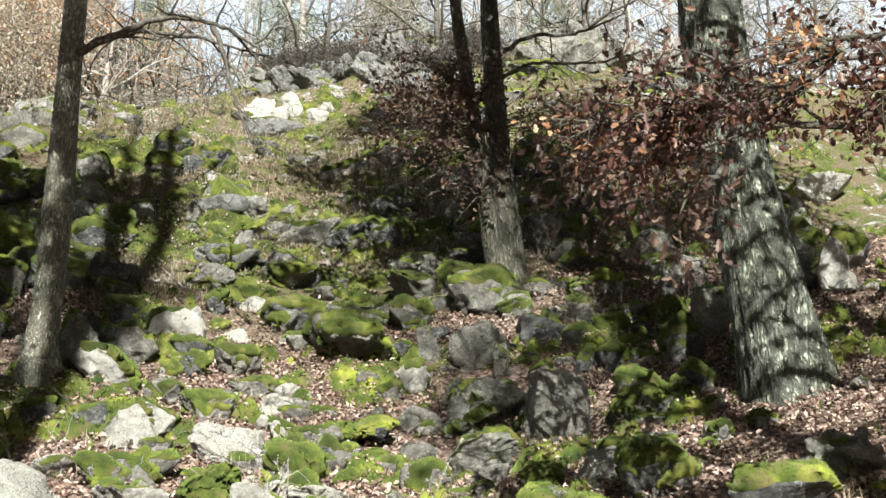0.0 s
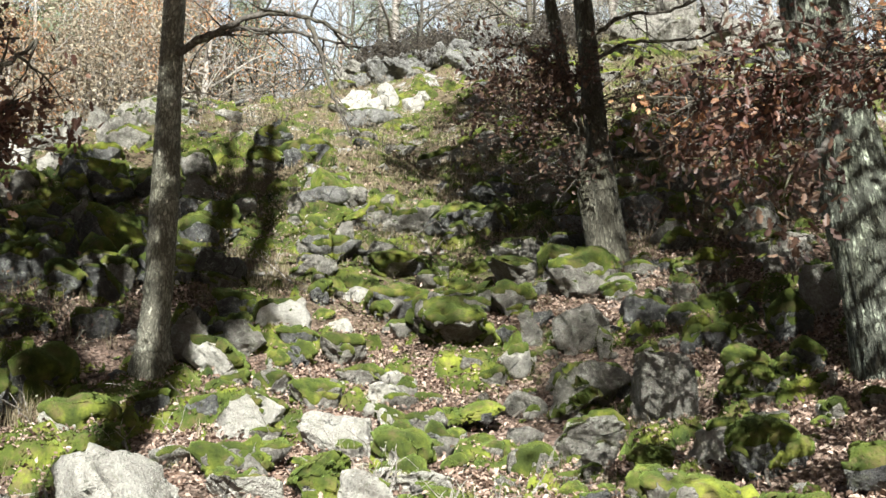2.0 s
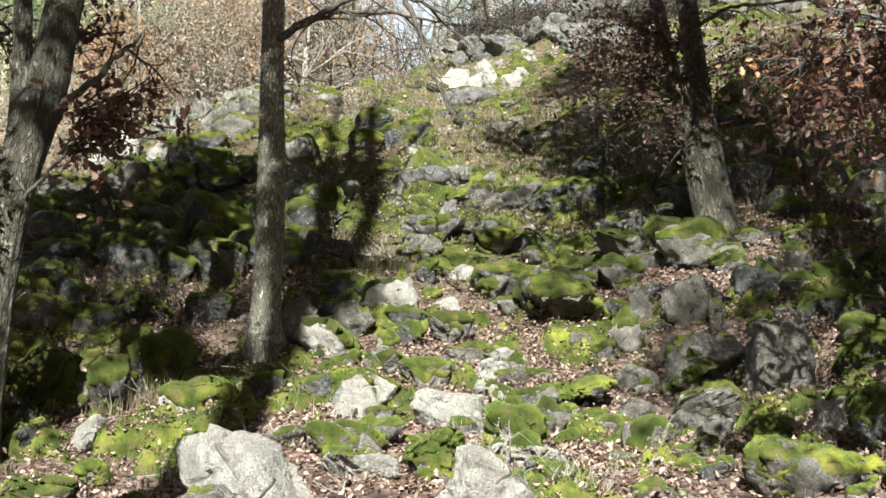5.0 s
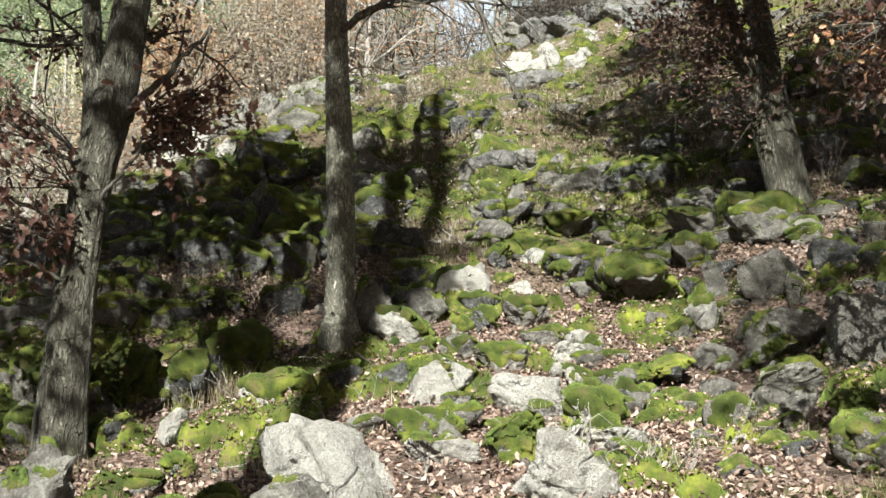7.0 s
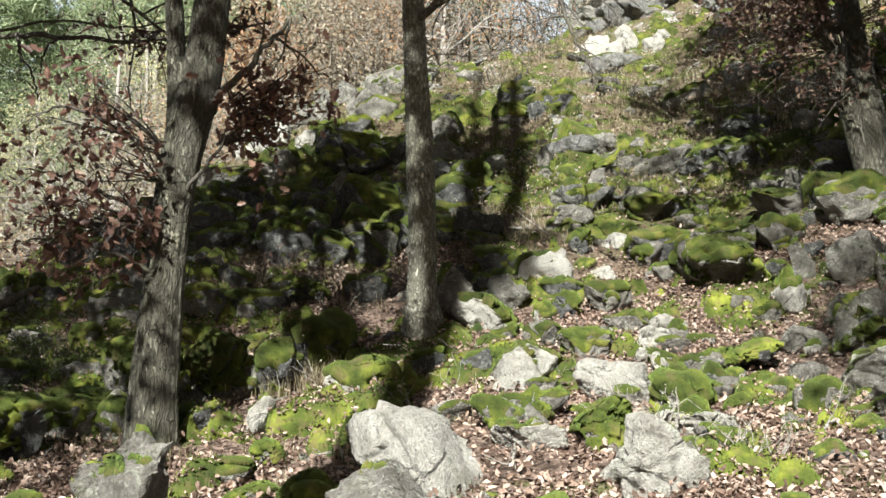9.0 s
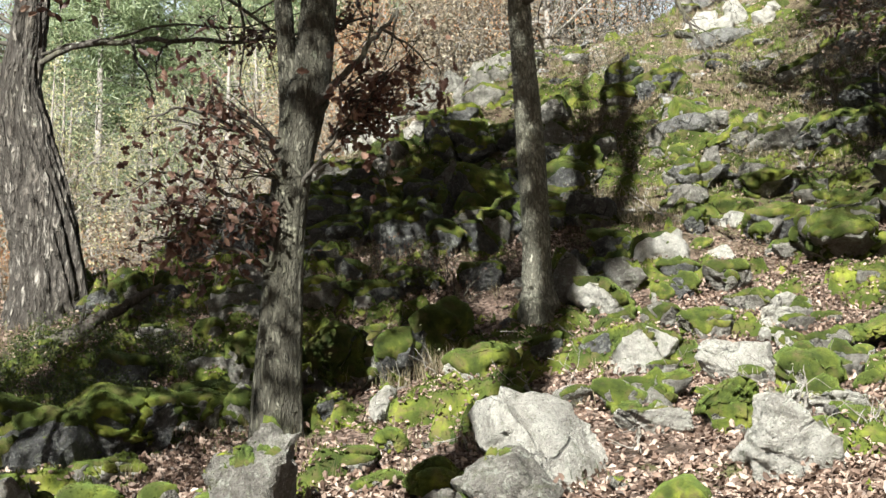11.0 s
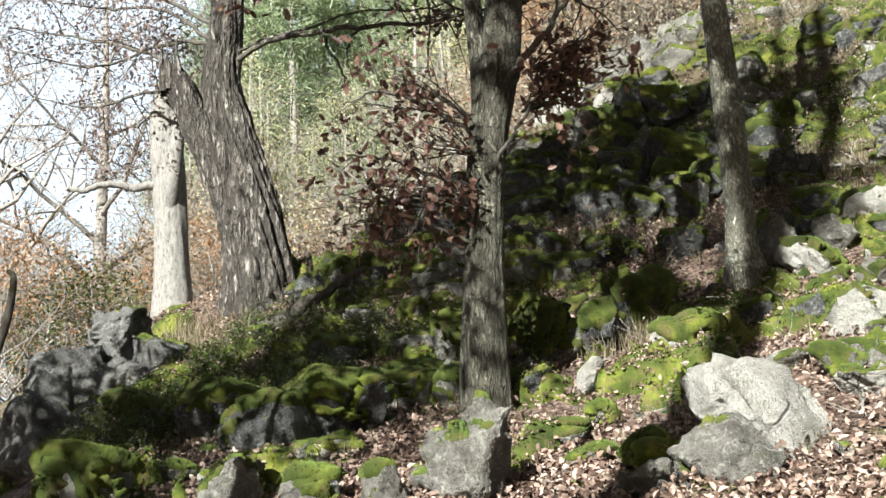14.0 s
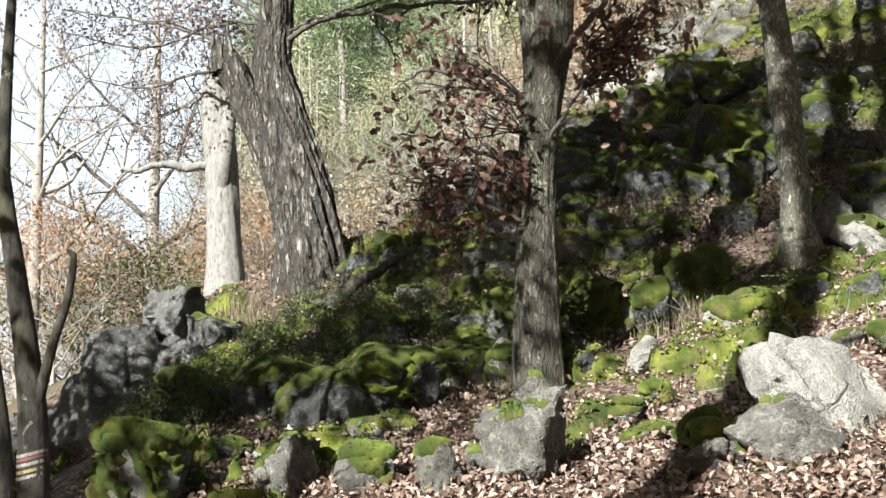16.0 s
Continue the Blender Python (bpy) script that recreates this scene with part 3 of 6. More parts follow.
def around(rs, points, count, reach):
    points = np.asarray(points)
    return points[rs.randint(0, len(points), count)] + rs.normal(0, reach, (count, 3))



def tree_root(name, x, y, z, label, category="tree", group=""):
    ob = new(name)
    ob.location = (x, y, z)
    ob.empty_display_size = 0.2
    return tagged(ob, label, category, group)


def outcrop(x, y, w, d, h, blocks, label, seed, stone, moss=0.15, name="rock_outcrop", group="", proud=0.22, share=(0.45, 0.8)):
    """Jointed bedrock: tight angular blocks, each a part, bedded together on the slope."""
    r = np.random.RandomState(seed)
    z = land_at(x, y)
    root = tree_root(name, x, y, z, label, "rock", group)
    for i in range(blocks):
        bx, by = ((i + 0.5) / blocks - 0.5 + r.uniform(-0.15, 0.15)) * w * 0.8, r.uniform(-0.5, 0.5) * d
        s = r.uniform(*share)
        bw, bd, bh = w * s * 0.8, d * s * 1.2, h * r.uniform(0.55, 1.0) * (1 - 0.4 * abs(bx) / (w / 2))
        rock_block(root, (bx, by, land_at(x + bx, y + by) - z + bh * proud), (bw, bd, bh), (r.uniform(-0.25, 0.25), r.uniform(-0.3, 0.3), r.uniform(-0.4, 0.4)), seed + i * 17, stone, moss * r.uniform(0.5, 1.6), r.randint(3, 8))
    return root


def rock_block(root, at, size, turn, seed, stone, moss, facets=6):
    v, f = rock_shape(seed, *size, 4 if max(size) < 1.2 else 5, facets, 110.0, 0.9)
    v = v @ np.array(Euler(turn).to_matrix()).T + np.array(at)
    block = part("block", mesh_from("block", v, f, stone, False), root)
    if moss > 0.05:
        mv, mf = moss_on(v, f, seed, moss, 0.06)
        if mv is not None:
            part("moss", mesh_from("moss", mv, mf, MOSS), block)["kind"] = "stuff"

# ---- the ground ----
def spread(lo, hi, step, reach, factor=1.35):
    mid = list(np.arange(lo, hi + step / 2, step))
    out, s = [], step
    lower, upper = lo, hi
    left, right = [], []
    while upper < reach:
        s *= factor
        upper, lower = upper + s, lower - s
        right.append(upper)
        left.append(lower)
    return np.array(left[::-1] + mid + right)


gx, gy = spread(-11.5, 11, 0.1, 2500), spread(5.2, 31, 0.1, 2500)
mx, my = np.meshgrid(gx, gy)
gv = np.stack([mx.ravel(), my.ravel(), land(mx.ravel(), my.ravel())], 1)
cols, rows_n = len(gx), len(gy)
gi = (np.arange(rows_n - 1)[:, None] * cols + np.arange(cols - 1)[None]).ravel()
ground = new("ground", mesh_from("ground", gv, np.stack([gi, gi + 1, gi + cols + 1, gi + cols], 1), GROUND))
tagged(ground, "wooded slope of leaf litter, moss and dry grass", "ground", kind="structure")


# ---- the sky's bright haze, far behind everything ----
haze, hn, hk = graph("bright_hazy_sky")
glow = node(hn, "ShaderNodeEmission", Color=(0.86, 0.93, 1.0, 1), Strength=0.42)
hk.new(glow.outputs[0], hn["Material Output"].inputs["Surface"])
ha, he = np.meshgrid(np.radians(np.linspace(-75, 80, 32)), np.radians(np.linspace(-3, 50, 12)))
hv = 1800 * np.stack([-np.sin(ha) * np.cos(he), np.cos(ha) * np.cos(he), np.sin(he)], -1).reshape(-1, 3)
hi = (np.arange(11)[:, None] * 32 + np.arange(31)[None]).ravel()
backdrop = new("backdrop", mesh_from("backdrop", hv, np.stack([hi, hi + 1, hi + 33, hi + 32], 1), haze))
tagged(backdrop, "pale bright hazy autumn sky", "sky", kind="structure")


# ---- the trees ----
def trunk_part(root, points, bark, steps=90, sides=40, groove=0.07, seed=1, flare=0.35, ridges=13, name="trunk", label=""):
    """points: x, y, z, radius from the foot up, in world metres."""
    p = curve_path(points, steps)
    p[:, :3] -= np.array(root.location)
    v, f = tube(p[:, :3], p[:, 3], sides, groove, seed, flare, ridges)
    return part(name, mesh_from(name, v, f, bark), root, label)


def crown(root, rs, anchor, limbs, bark, leaf, count, size, shape="oak", reach=0.25, depth=3, name="limb", forks=4, droop=0.0, spread_=0.9):
    """Limbs given as start, direction, length, radius (world metres); each becomes a part, with one part for its foliage."""
    o = np.array(root.location)
    for start, way, length, radius in limbs:
        tubes, tips = grow(rs, np.array(start) - o, way, length, radius, depth, forks, droop, 0.35, spread_)
        v, f = join(tubes)
        limb = part(name, mesh_from(name, v, f, bark), root)
        if count and tips:
            lv, lf = leaves(rs, around(rs, tips, count, reach), size, shape)
            lf = lf if isinstance(lf, np.ndarray) else [q for a in lf for q in a.tolist()]
            part("foliage", mesh_from("foliage", lv, lf, leaf, False), limb)["kind"] = "stuff"


def extend(points, top, drop=0.5):
    """Carry a trunk on above and a little into the ground."""
    a, b = np.array(points[0]), np.array(points[-1])
    low = a.copy()
    low[2] -= drop
    low[3] *= 1.08
    d = b[:3] - np.array(points[-2])[:3]
    d = d / np.linalg.norm(d) + np.array([0, 0, 0.5])
    d /= np.linalg.norm(d)
    n = b[:3] + d * (top - b[2])
    return [tuple(low), *points, (*n, b[3] * 0.45)]



def leaf_mesh(rs, places, size, shape, material, ways=None):
    lv, lf = leaves(rs, places, size, shape, ways)
    return mesh_from("foliage", lv, lf if isinstance(lf, np.ndarray) else [q for a in lf for q in a.tolist()], material, False)


def bough(root, rs, points, radius, twig, bark, leaf=None, per=30, size=0.11, shape="oak", every=5, reach=0.12, depth=1, droop=-0.05, tip=0.3, from_=0.25, name="limb", sides=10, wood=0.0):
    """A limb along given points, its twigs, and the leaves on them."""
    o = np.array(root.location)
    path = curve_path(np.array(points) - o, 26)
    path[1:-1] += rs.normal(0, min(radius * 0.35, 0.012), (24, 3))
    tubes, tips = [tube(path, np.linspace(radius, radius * tip, 26), sides, wood, 3)], []
    for i in range(int(26 * from_), 26, every):
        d = path[min(i + 1, 25)] - path[i - 1]
        d = d / np.linalg.norm(d) * 0.6 + rs.normal(0, 0.6, 3)
        t, l = grow(rs, path[i], d, twig * rs.uniform(0.6, 1.2), max(0.004, radius * 0.35), depth, 3, droop)
        tubes += t
        tips += l
    v, f = join(tubes)
    limb = part(name, mesh_from(name, v, f, bark), root)
    if leaf is not None:
        part("foliage", leaf_mesh(rs, around(rs, tips, per, reach), size, shape, leaf), limb)["kind"] = "stuff"
    return limb


def spray(root, rs, centre, radii, count, size, leaf, bark, twigs=14, shape="oak", stem=None):
    """A loose spray of leaves on fine twigs: clumps inside an egg-shaped space."""
    o = np.array(root.location)
    c, r = np.array(centre) - o, np.array(radii)
    start = (np.array(stem) - o) if stem is not None else c
    tubes, tips = [], []
    for _ in range(twigs):
        u = rs.normal(size=3)
        u = u / np.linalg.norm(u) * rs.uniform(0.2, 1) ** 0.5
        goal = c + u * r
        d = goal - start
        t, l = grow(rs, start, d, np.linalg.norm(d) * 1.05, 0.012, 1, 4, 0.0, 0.25, 0.8, 0.35)
        tubes += t
        tips += [q for q in l if np.sum(((q - c) / r) ** 2) < 1.7]
    v, f = join(tubes)
    limb = part("limb", mesh_from("limb", v, f, bark), root)
    if tips:
        part("foliage", leaf_mesh(rs, around(rs, tips, count, 0.07), size, shape, leaf), limb)["kind"] = "stuff"

rs = np.random.RandomState(11)
oak = tree_root("oak_tree", -3.03, 9.47, 2.67, "furrowed grey oak trunk that kinks and forks overhead")
trunk_part(oak, extend([(-3.03, 9.47, 2.67, 0.218), (-3.02, 9.47, 3.12, 0.205), (-2.99, 9.48, 3.71, 0.188), (-2.94, 9.49, 4.46, 0.17), (-2.87, 9.51, 5.12, 0.18), (-2.75, 9.55, 5.75, 0.185), (-2.67, 9.57, 6.3, 0.17)], 12.5), BARK_OAK, 300, 80, 0.055, 2, ridges=20)
trunk_part(oak, [(-2.92, 9.56, 4.6, 0.1), (-2.93, 9.58, 5.2, 0.115), (-2.93, 9.6, 5.7, 0.1), (-2.97, 9.62, 6.3, 0.09), (-3.1, 9.7, 8, 0.07), (-3.2, 9.8, 10, 0.03)], BARK_OAK, 120, 40, 0.08, 3, 0.0, name="stem")
bough(oak, rs, [(-2.72, 9.5, 5.55), (-2.4, 9.35, 5.75), (-2.1, 9.3, 6.05), (-1.85, 9.25, 6.3)], 0.045, 0.6, BARK_DARK, LEAF_OAK, 31, 0.095, from_=0.6)
bough(oak, rs, [(-2.88, 9.5, 4.75), (-2.6, 9.3, 4.98), (-2.35, 9.25, 5.3), (-2.1, 9.2, 5.55)], 0.022, 0.6, BARK_DARK, LEAF_OAK, 70, 0.095)
bough(oak, rs, [(-2.95, 9.4, 4.6), (-3.3, 9.1, 4.7), (-3.6, 9.0, 4.85), (-3.95, 8.85, 4.9)], 0.025, 0.6, BARK_DARK, LEAF_OAK, 94, 0.095)
bough(oak, rs, [(-2.95, 9.4, 5.1), (-3.3, 9.0, 5.3), (-3.6, 8.8, 5.4), (-3.9, 8.7, 5.3)], 0.022, 0.5, BARK_DARK, LEAF_OAK, 90, 0.095)
bough(oak, rs, [(-2.98, 9.4, 4.1), (-3.35, 9.1, 4.25), (-3.75, 9.0, 4.35), (-4.15, 8.9, 4.25)], 0.02, 0.5, BARK_DARK, LEAF_OAK, 130, 0.095)
bough(oak, rs, [(-2.95, 9.4, 4.5), (-3.2, 9.25, 4.5), (-3.5, 9.1, 4.45), (-4.0, 8.8, 4.55)], 0.02, 0.5, BARK_DARK, LEAF_OAK, 118, 0.095)
spray(oak, rs, (-1.95, 9.4, 5.5), (0.5, 0.5, 0.25), 230, 0.095, LEAF_OAK, BARK_DARK, 12, stem=(-2.3, 9.3, 5.4))
# crown above the view, added thick to shade the ground to the left
crown(oak, rs, None, [((-2.9, 9.6, 8.9), (-1, 0.1, 0.5), 4.2, 0.1), ((-2.8, 9.6, 9.2), (-0.9, -0.35, 0.5), 4.0, 0.09), ((-2.6, 9.6, 9.3), (-0.9, 0.5, 0.35), 4.5, 0.09), ((-2.7, 9.6, 9.9), (-0.8, 0.1, 0.5), 4.2, 0.09), ((-2.7, 9.6, 10.2), (-0.5, -0.2, 0.8), 3.5, 0.08), ((-2.6, 9.6, 9.2), (-0.35, 0.5, 0.75), 3.0, 0.07)], BARK_DARK, LEAF_OAK, 2600, 0.18, "oval", depth=3, reach=0.3, droop=0.09)

for c, r3, k3, stem in (((-3.4, 8.69, 5.45), (0.4, 0.35, 0.16), 190, (-2.95, 9.3, 5.2)), ((-3.3, 8.9, 5.04), (0.35, 0.35, 0.2), 210, (-2.95, 9.35, 4.9)), ((-3.75, 8.9, 4.62), (0.4, 0.35, 0.15), 210, (-3.0, 9.35, 4.5)), ((-3.3, 9.05, 4.5), (0.35, 0.3, 0.2), 210, (-3.0, 9.35, 4.4)),
                        ((-1.8, 9.26, 5.6), (0.6, 0.45, 0.26), 260, (-2.4, 9.35, 5.6)), ((-2.16, 9.32, 5.34), (0.25, 0.25, 0.16), 110, (-2.5, 9.3, 5.2))):
    spray(oak, rs, c, r3, int(k3 * 0.42), 0.095, LEAF_OAK, BARK_DARK, 10, "oak", stem)

slim = tree_root("slender_tree", -1.03, 12.68, 4.05, "slender grey-barked tree with a swollen foot")
trunk_part(slim, extend([(-1.03, 12.68, 4.0, 0.235), (-1.03, 12.67, 4.24, 0.232), (-1.035, 12.67, 4.46, 0.185), (-1.04, 12.67, 4.7, 0.166), (-1.02, 12.68, 5.21, 0.158), (-1.02, 12.68, 6.22, 0.162), (-1.04, 12.67, 7.27, 0.14), (-1.05, 12.67, 8.36, 0.131)], 17, 0.15), BARK_SMOOTH, 240, 60, 0.035, 5, 0.45)
bough(slim, rs, [(-1.0, 12.6, 7.9), (-0.6, 12.4, 8.1), (0.0, 12.3, 8.35), (0.6, 12.3, 8.3), (1.0, 12.2, 8.05)], 0.05, 0.8, BARK_DARK, every=3, depth=2)
bough(slim, rs, [(0.5, 12.3, 8.3), (0.62, 12.25, 8.0), (0.72, 12.2, 7.6), (0.85, 12.2, 7.2), (1.0, 12.2, 6.85)], 0.035, 0.45, BARK_DARK, every=3, depth=1)
bough(slim, rs, [(-1.0, 12.7, 8.0), (-0.4, 12.9, 8.4), (0.4, 13.2, 8.6), (1.2, 13.4, 8.55)], 0.04, 0.9, BARK_DARK, every=2, depth=2)
bough(slim, rs, [(-1.0, 12.6, 7.2), (-0.8, 12.4, 7.35), (-0.3, 12.3, 7.25), (0.2, 12.2, 7.3)], 0.012, 0.4, BARK_PALE, every=6)
crown(slim, rs, None, [((-1.05, 12.7, 12), (0.6, 0.2, 1), 3, 0.06), ((-1.05, 12.7, 13), (-0.6, -0.3, 1), 3, 0.06), ((-1.05, 12.7, 11), (-0.2, 0.6, 1), 2.6, 0.06)], BARK_DARK, LEAF_BROWN, 120, 0.1, depth=3)

pair = tree_root("twin_stemmed_tree", 4.91, 15.08, 6.26, "shaded grey tree with two stems and withered leaves")
# darker oak bark stands in for the shade on both stems
trunk_part(pair, extend([(4.91, 15.08, 6.26, 0.25), (4.82, 15.11, 7.6, 0.2), (4.74, 15.14, 9.21, 0.16), (4.68, 15.15, 10.82, 0.135)], 16), BARK_OAK, 140, 44, 0.05, 8)
trunk_part(pair, [(4.72, 15.0, 6.2, 0.16), (4.55, 14.95, 7.2, 0.13), (4.42, 14.9, 8.2, 0.115), (4.25, 14.85, 9.2, 0.1), (4.05, 14.8, 10.6, 0.085), (3.9, 14.8, 13, 0.04)], BARK_OAK, 100, 28, 0.04, 9, 0.2, name="stem")
for c, r, k in (((3.4, 14.3, 9.0), (1.0, 0.7, 0.55), 700), ((3.1, 14.3, 8.3), (0.7, 0.6, 0.5), 480), ((3.8, 14.4, 8.6), (0.6, 0.6, 0.8), 280), ((4.0, 14.3, 7.6), (0.6, 0.5, 0.5), 110), ((5.5, 14.5, 8.6), (0.6, 0.6, 0.9), 110)):
    spray(pair, rs, c, r, 2 * k, 0.08, LEAF_BROWN, BARK_DARK, 18, "oval", (4.4, 14.8, c[2] - 0.1))
bough(pair, rs, [(4.8, 15.1, 9.9), (5.3, 15.0, 10.2), (6.0, 14.9, 10.3), (6.8, 14.8, 10.7)], 0.04, 0.9, BARK_DARK, every=3, depth=2)
bough(pair, rs, [(4.7, 15.1, 9.4), (5.3, 14.9, 9.7), (6.2, 14.8, 9.75), (7.0, 14.6, 10.0)], 0.035, 0.8, BARK_DARK, every=3, depth=2)

stout = tree_root("oak_tree", 6.2, 10.19, 3.88, "stout leaning oak with lichened, furrowed bark")
trunk_part(stout, extend([(6.2, 10.19, 3.88, 0.437), (6.1, 10.25, 4.66, 0.402), (6.0, 10.32, 5.52, 0.385), (5.93, 10.36, 6.28, 0.363), (5.82, 10.42, 7.48, 0.351), (5.81, 10.43, 8.32, 0.345)], 17), BARK_LICHEN, 260, 84, 0.10, 11)
bough(stout, rs, [(5.9, 10.1, 6.9), (5.3, 9.3, 6.0), (4.7, 8.6, 5.4), (4.2, 8.1, 5.1), (3.6, 8.0, 5.05)], 0.04, 0.6, BARK_DARK, LEAF_BROWN, 360, 0.1, every=2, from_=0.6, reach=0.14)
bough(stout, rs, [(5.9, 10.1, 7.5), (5.2, 9.4, 6.7), (4.6, 8.8, 6.1), (4.0, 8.6, 5.8), (3.4, 8.5, 5.75)], 0.035, 0.6, BARK_DARK, LEAF_BROWN, 280, 0.1, every=2, from_=0.6, reach=0.14)
# limbs above the view, leafed heavily to shade the upper right slope
for z, a, l in ((10.9, 200, 2.9), (10.6, 130, 2.8), (11.2, 235, 3.0), (11.4, 175, 2.7), (12.2, 110, 3.2), (13.0, 205, 3.2), (13.8, 165, 3.5), (14.8, 200, 3.6), (15.6, 150, 3.6), (16.4, 190, 3.4), (11.8, 20, 3.6), (12.6, 330, 3.6), (13.2, 60, 3.4), (14.2, 10, 3.6), (15.2, 340, 3.4), (16.0, 45, 3.2), (12.8, 270, 2.6)):
    crown(stout, rs, None, [((5.9, 10.5, z), (math.cos(radians(a)), math.sin(radians(a)), 0.35), l, 0.11)], BARK_DARK, LEAF_BROWN, 1300 if z < 12 else 2000, 0.17, "oval", depth=3, reach=0.35)

old = tree_root("oak_tree", -7.65, 14.29, 4.82, "old leaning oak, deeply furrowed, with a split and broken stem")
trunk_part(old, extend([(-7.65, 14.29, 4.82, 0.54), (-7.69, 14.27, 5.67, 0.475), (-7.84, 14.19, 6.66, 0.45), (-7.98, 14.1, 7.5, 0.37), (-8.1, 14.05, 8.3, 0.29), (-8.02, 14.07, 9.26, 0.25)], 13), BARK_OLD, 300, 110, 0.17, 14)
trunk_part(old, [(-7.85, 14.1, 6.2, 0.28), (-8.1, 13.98, 6.9, 0.27), (-8.38, 13.85, 7.6, 0.25), (-8.6, 13.75, 8.15, 0.22), (-8.7, 13.7, 8.42, 0.17)], BARK_OLD, 110, 44, 0.18, 15, 0.0, name="broken_stem", label="splintered broken stem")
for sx, sy, tall in ((-8.78, 13.62, 0.42), (-8.66, 13.58, 0.3), (-8.56, 13.66, 0.5), (-8.72, 13.78, 0.36), (-8.6, 13.8, 0.26), (-8.84, 13.72, 0.22)):
    trunk_part(old, [(sx, sy, 8.1, 0.07), (sx - 0.02, sy, 8.4, 0.06), (sx - 0.05, sy, 8.4 + tall * 0.5, 0.035), (sx - 0.04, sy, 8.4 + tall, 0.008)], BARK_OLD, 14, 8, 0.1, 3, 0.0, name="splinter")
bough(old, rs, [(-8.02, 14.05, 8.5), (-7.35, 14.0, 8.76), (-6.58, 14.0, 8.72), (-6.11, 13.8, 8.6), (-5.49, 13.7, 8.49), (-4.89, 13.6, 8.35), (-4.26, 13.6, 8.34), (-3.64, 13.6, 8.38), (-2.96, 13.6, 8.49)], 0.046, 0.4, BARK_DARK, LEAF_BROWN, 60, 0.1, every=4, from_=0.6)
bough(old, rs, [(-8.02, 14.05, 8.62), (-7.35, 14.05, 8.82), (-6.58, 14.0, 8.82), (-6.24, 14.1, 8.96), (-5.76, 14.2, 9.0), (-5.26, 14.2, 8.87), (-4.6, 14.2, 8.88), (-3.94, 14.2, 9.01)], 0.026, 0.4, BARK_DARK, LEAF_BROWN, 50, 0.1, every=4, from_=0.5)
bough(old, rs, [(-6.36, 13.8, 8.63), (-6.28, 13.75, 8.32), (-6.08, 13.7, 7.98), (-5.99, 13.7, 7.64)], 0.025, 0.2, BARK_DARK, every=9)
bough(old, rs, [(-5.69, 13.7, 8.53), (-5.86, 13.6, 8.35), (-5.89, 13.5, 8.07), (-5.87, 13.5, 7.9)], 0.022, 0.2, BARK_DARK, every=9)
spray(old, rs, (-5.01, 13.5, 8.32), (0.75, 0.5, 0.22), 90, 0.11, LEAF_BROWN, BARK_DARK, 7, "oak", (-4.41, 13.6, 8.45))
spray(old, rs, (-3.24, 13.5, 8.34), (0.5, 0.4, 0.2), 60, 0.11, LEAF_BROWN, BARK_DARK, 6, "oak", (-3.64, 13.6, 8.46))
for ends in (((-8.2, 13.9, 8.0), (-8.46, 12.9, 8.3), (-9.1, 12.2, 8.4), (-9.75, 11.6, 8.45)), ((-8.4, 13.8, 7.9), (-8.53, 12.9, 7.8), (-9.14, 12.5, 7.55), (-9.58, 12.1, 7.6)), ((-8.1, 14.0, 8.8), (-8.3, 12.9, 8.95), (-8.9, 12.3, 8.85), (-9.6, 11.7, 8.9)), ((-8.5, 13.8, 8.1), (-8.4, 13.2, 7.8), (-8.75, 13.0, 7.4), (-9.0, 12.8, 7.4)), ((-8.1, 14.0, 9.1), (-8.5, 12.9, 9.2), (-9.3, 12.2, 9.1), (-10.2, 11.4, 9.0)), ((-8.1, 14.0, 8.9), (-8.6, 13.2, 8.6), (-9.4, 12.8, 8.3), (-10.3, 12.2, 8.5))):
    ends = [ends[0]] + [tuple(np.array((0, 0, 1.6)) + s * (np.array(e) - np.array((0, 0, 1.6)))) for e, s in zip(ends[1:], (1.12, 1.24, 1.34))]
    bough(old, rs, ends, 0.035, 1.1, BARK_DARK, LEAF_PALE, 1150, 0.07, "oval", every=2, depth=2, reach=0.12, from_=0.2)
crown(old, rs, None, [((-8, 14, 10), (0.9, -0.2, 0.5), 4, 0.1), ((-8, 14, 10.5), (-0.5, 0.3, 1), 4, 0.1), ((-8, 14, 10), (0.5, 0.8, 0.6), 4, 0.1)], BARK_DARK, LEAF_BEIGE, 200, 0.08, depth=3)

dead = tree_root("dead_tree", -9.66, 15.29, 5.17, "bleached barkless dead trunk, broken off at the top")
trunk_part(dead, [(-9.66, 15.29, 4.4, 0.37), (-9.66, 15.29, 5.17, 0.325), (-9.68, 15.28, 6.15, 0.27), (-9.71, 15.26, 7.25, 0.262), (-9.76, 15.21, 8.18, 0.25), (-9.74, 15.23, 8.95, 0.2), (-9.73, 15.23, 9.08, 0.1)], WOOD_DEAD, 160, 48, 0.05, 17, 0.25)
trunk_part(dead, [(-9.68, 15.2, 6.7, 0.1), (-9.56, 15.07, 7.2, 0.15), (-9.47, 15.03, 7.7, 0.12), (-9.44, 15.05, 8.15, 0.1), (-9.52, 15.1, 8.6, 0.05)], WOOD_DEAD, 40, 18, 0.05, 18, 0.0, name="side_stem")
bough(dead, rs, [(-9.8, 15.2, 7.35), (-10.15, 14.95, 7.25), (-10.4, 14.8, 7.32), (-10.7, 14.6, 7.22), (-11.0, 14.45, 7.22)], 0.075, 0.1, WOOD_DEAD, every=30, tip=0.5, sides=14)

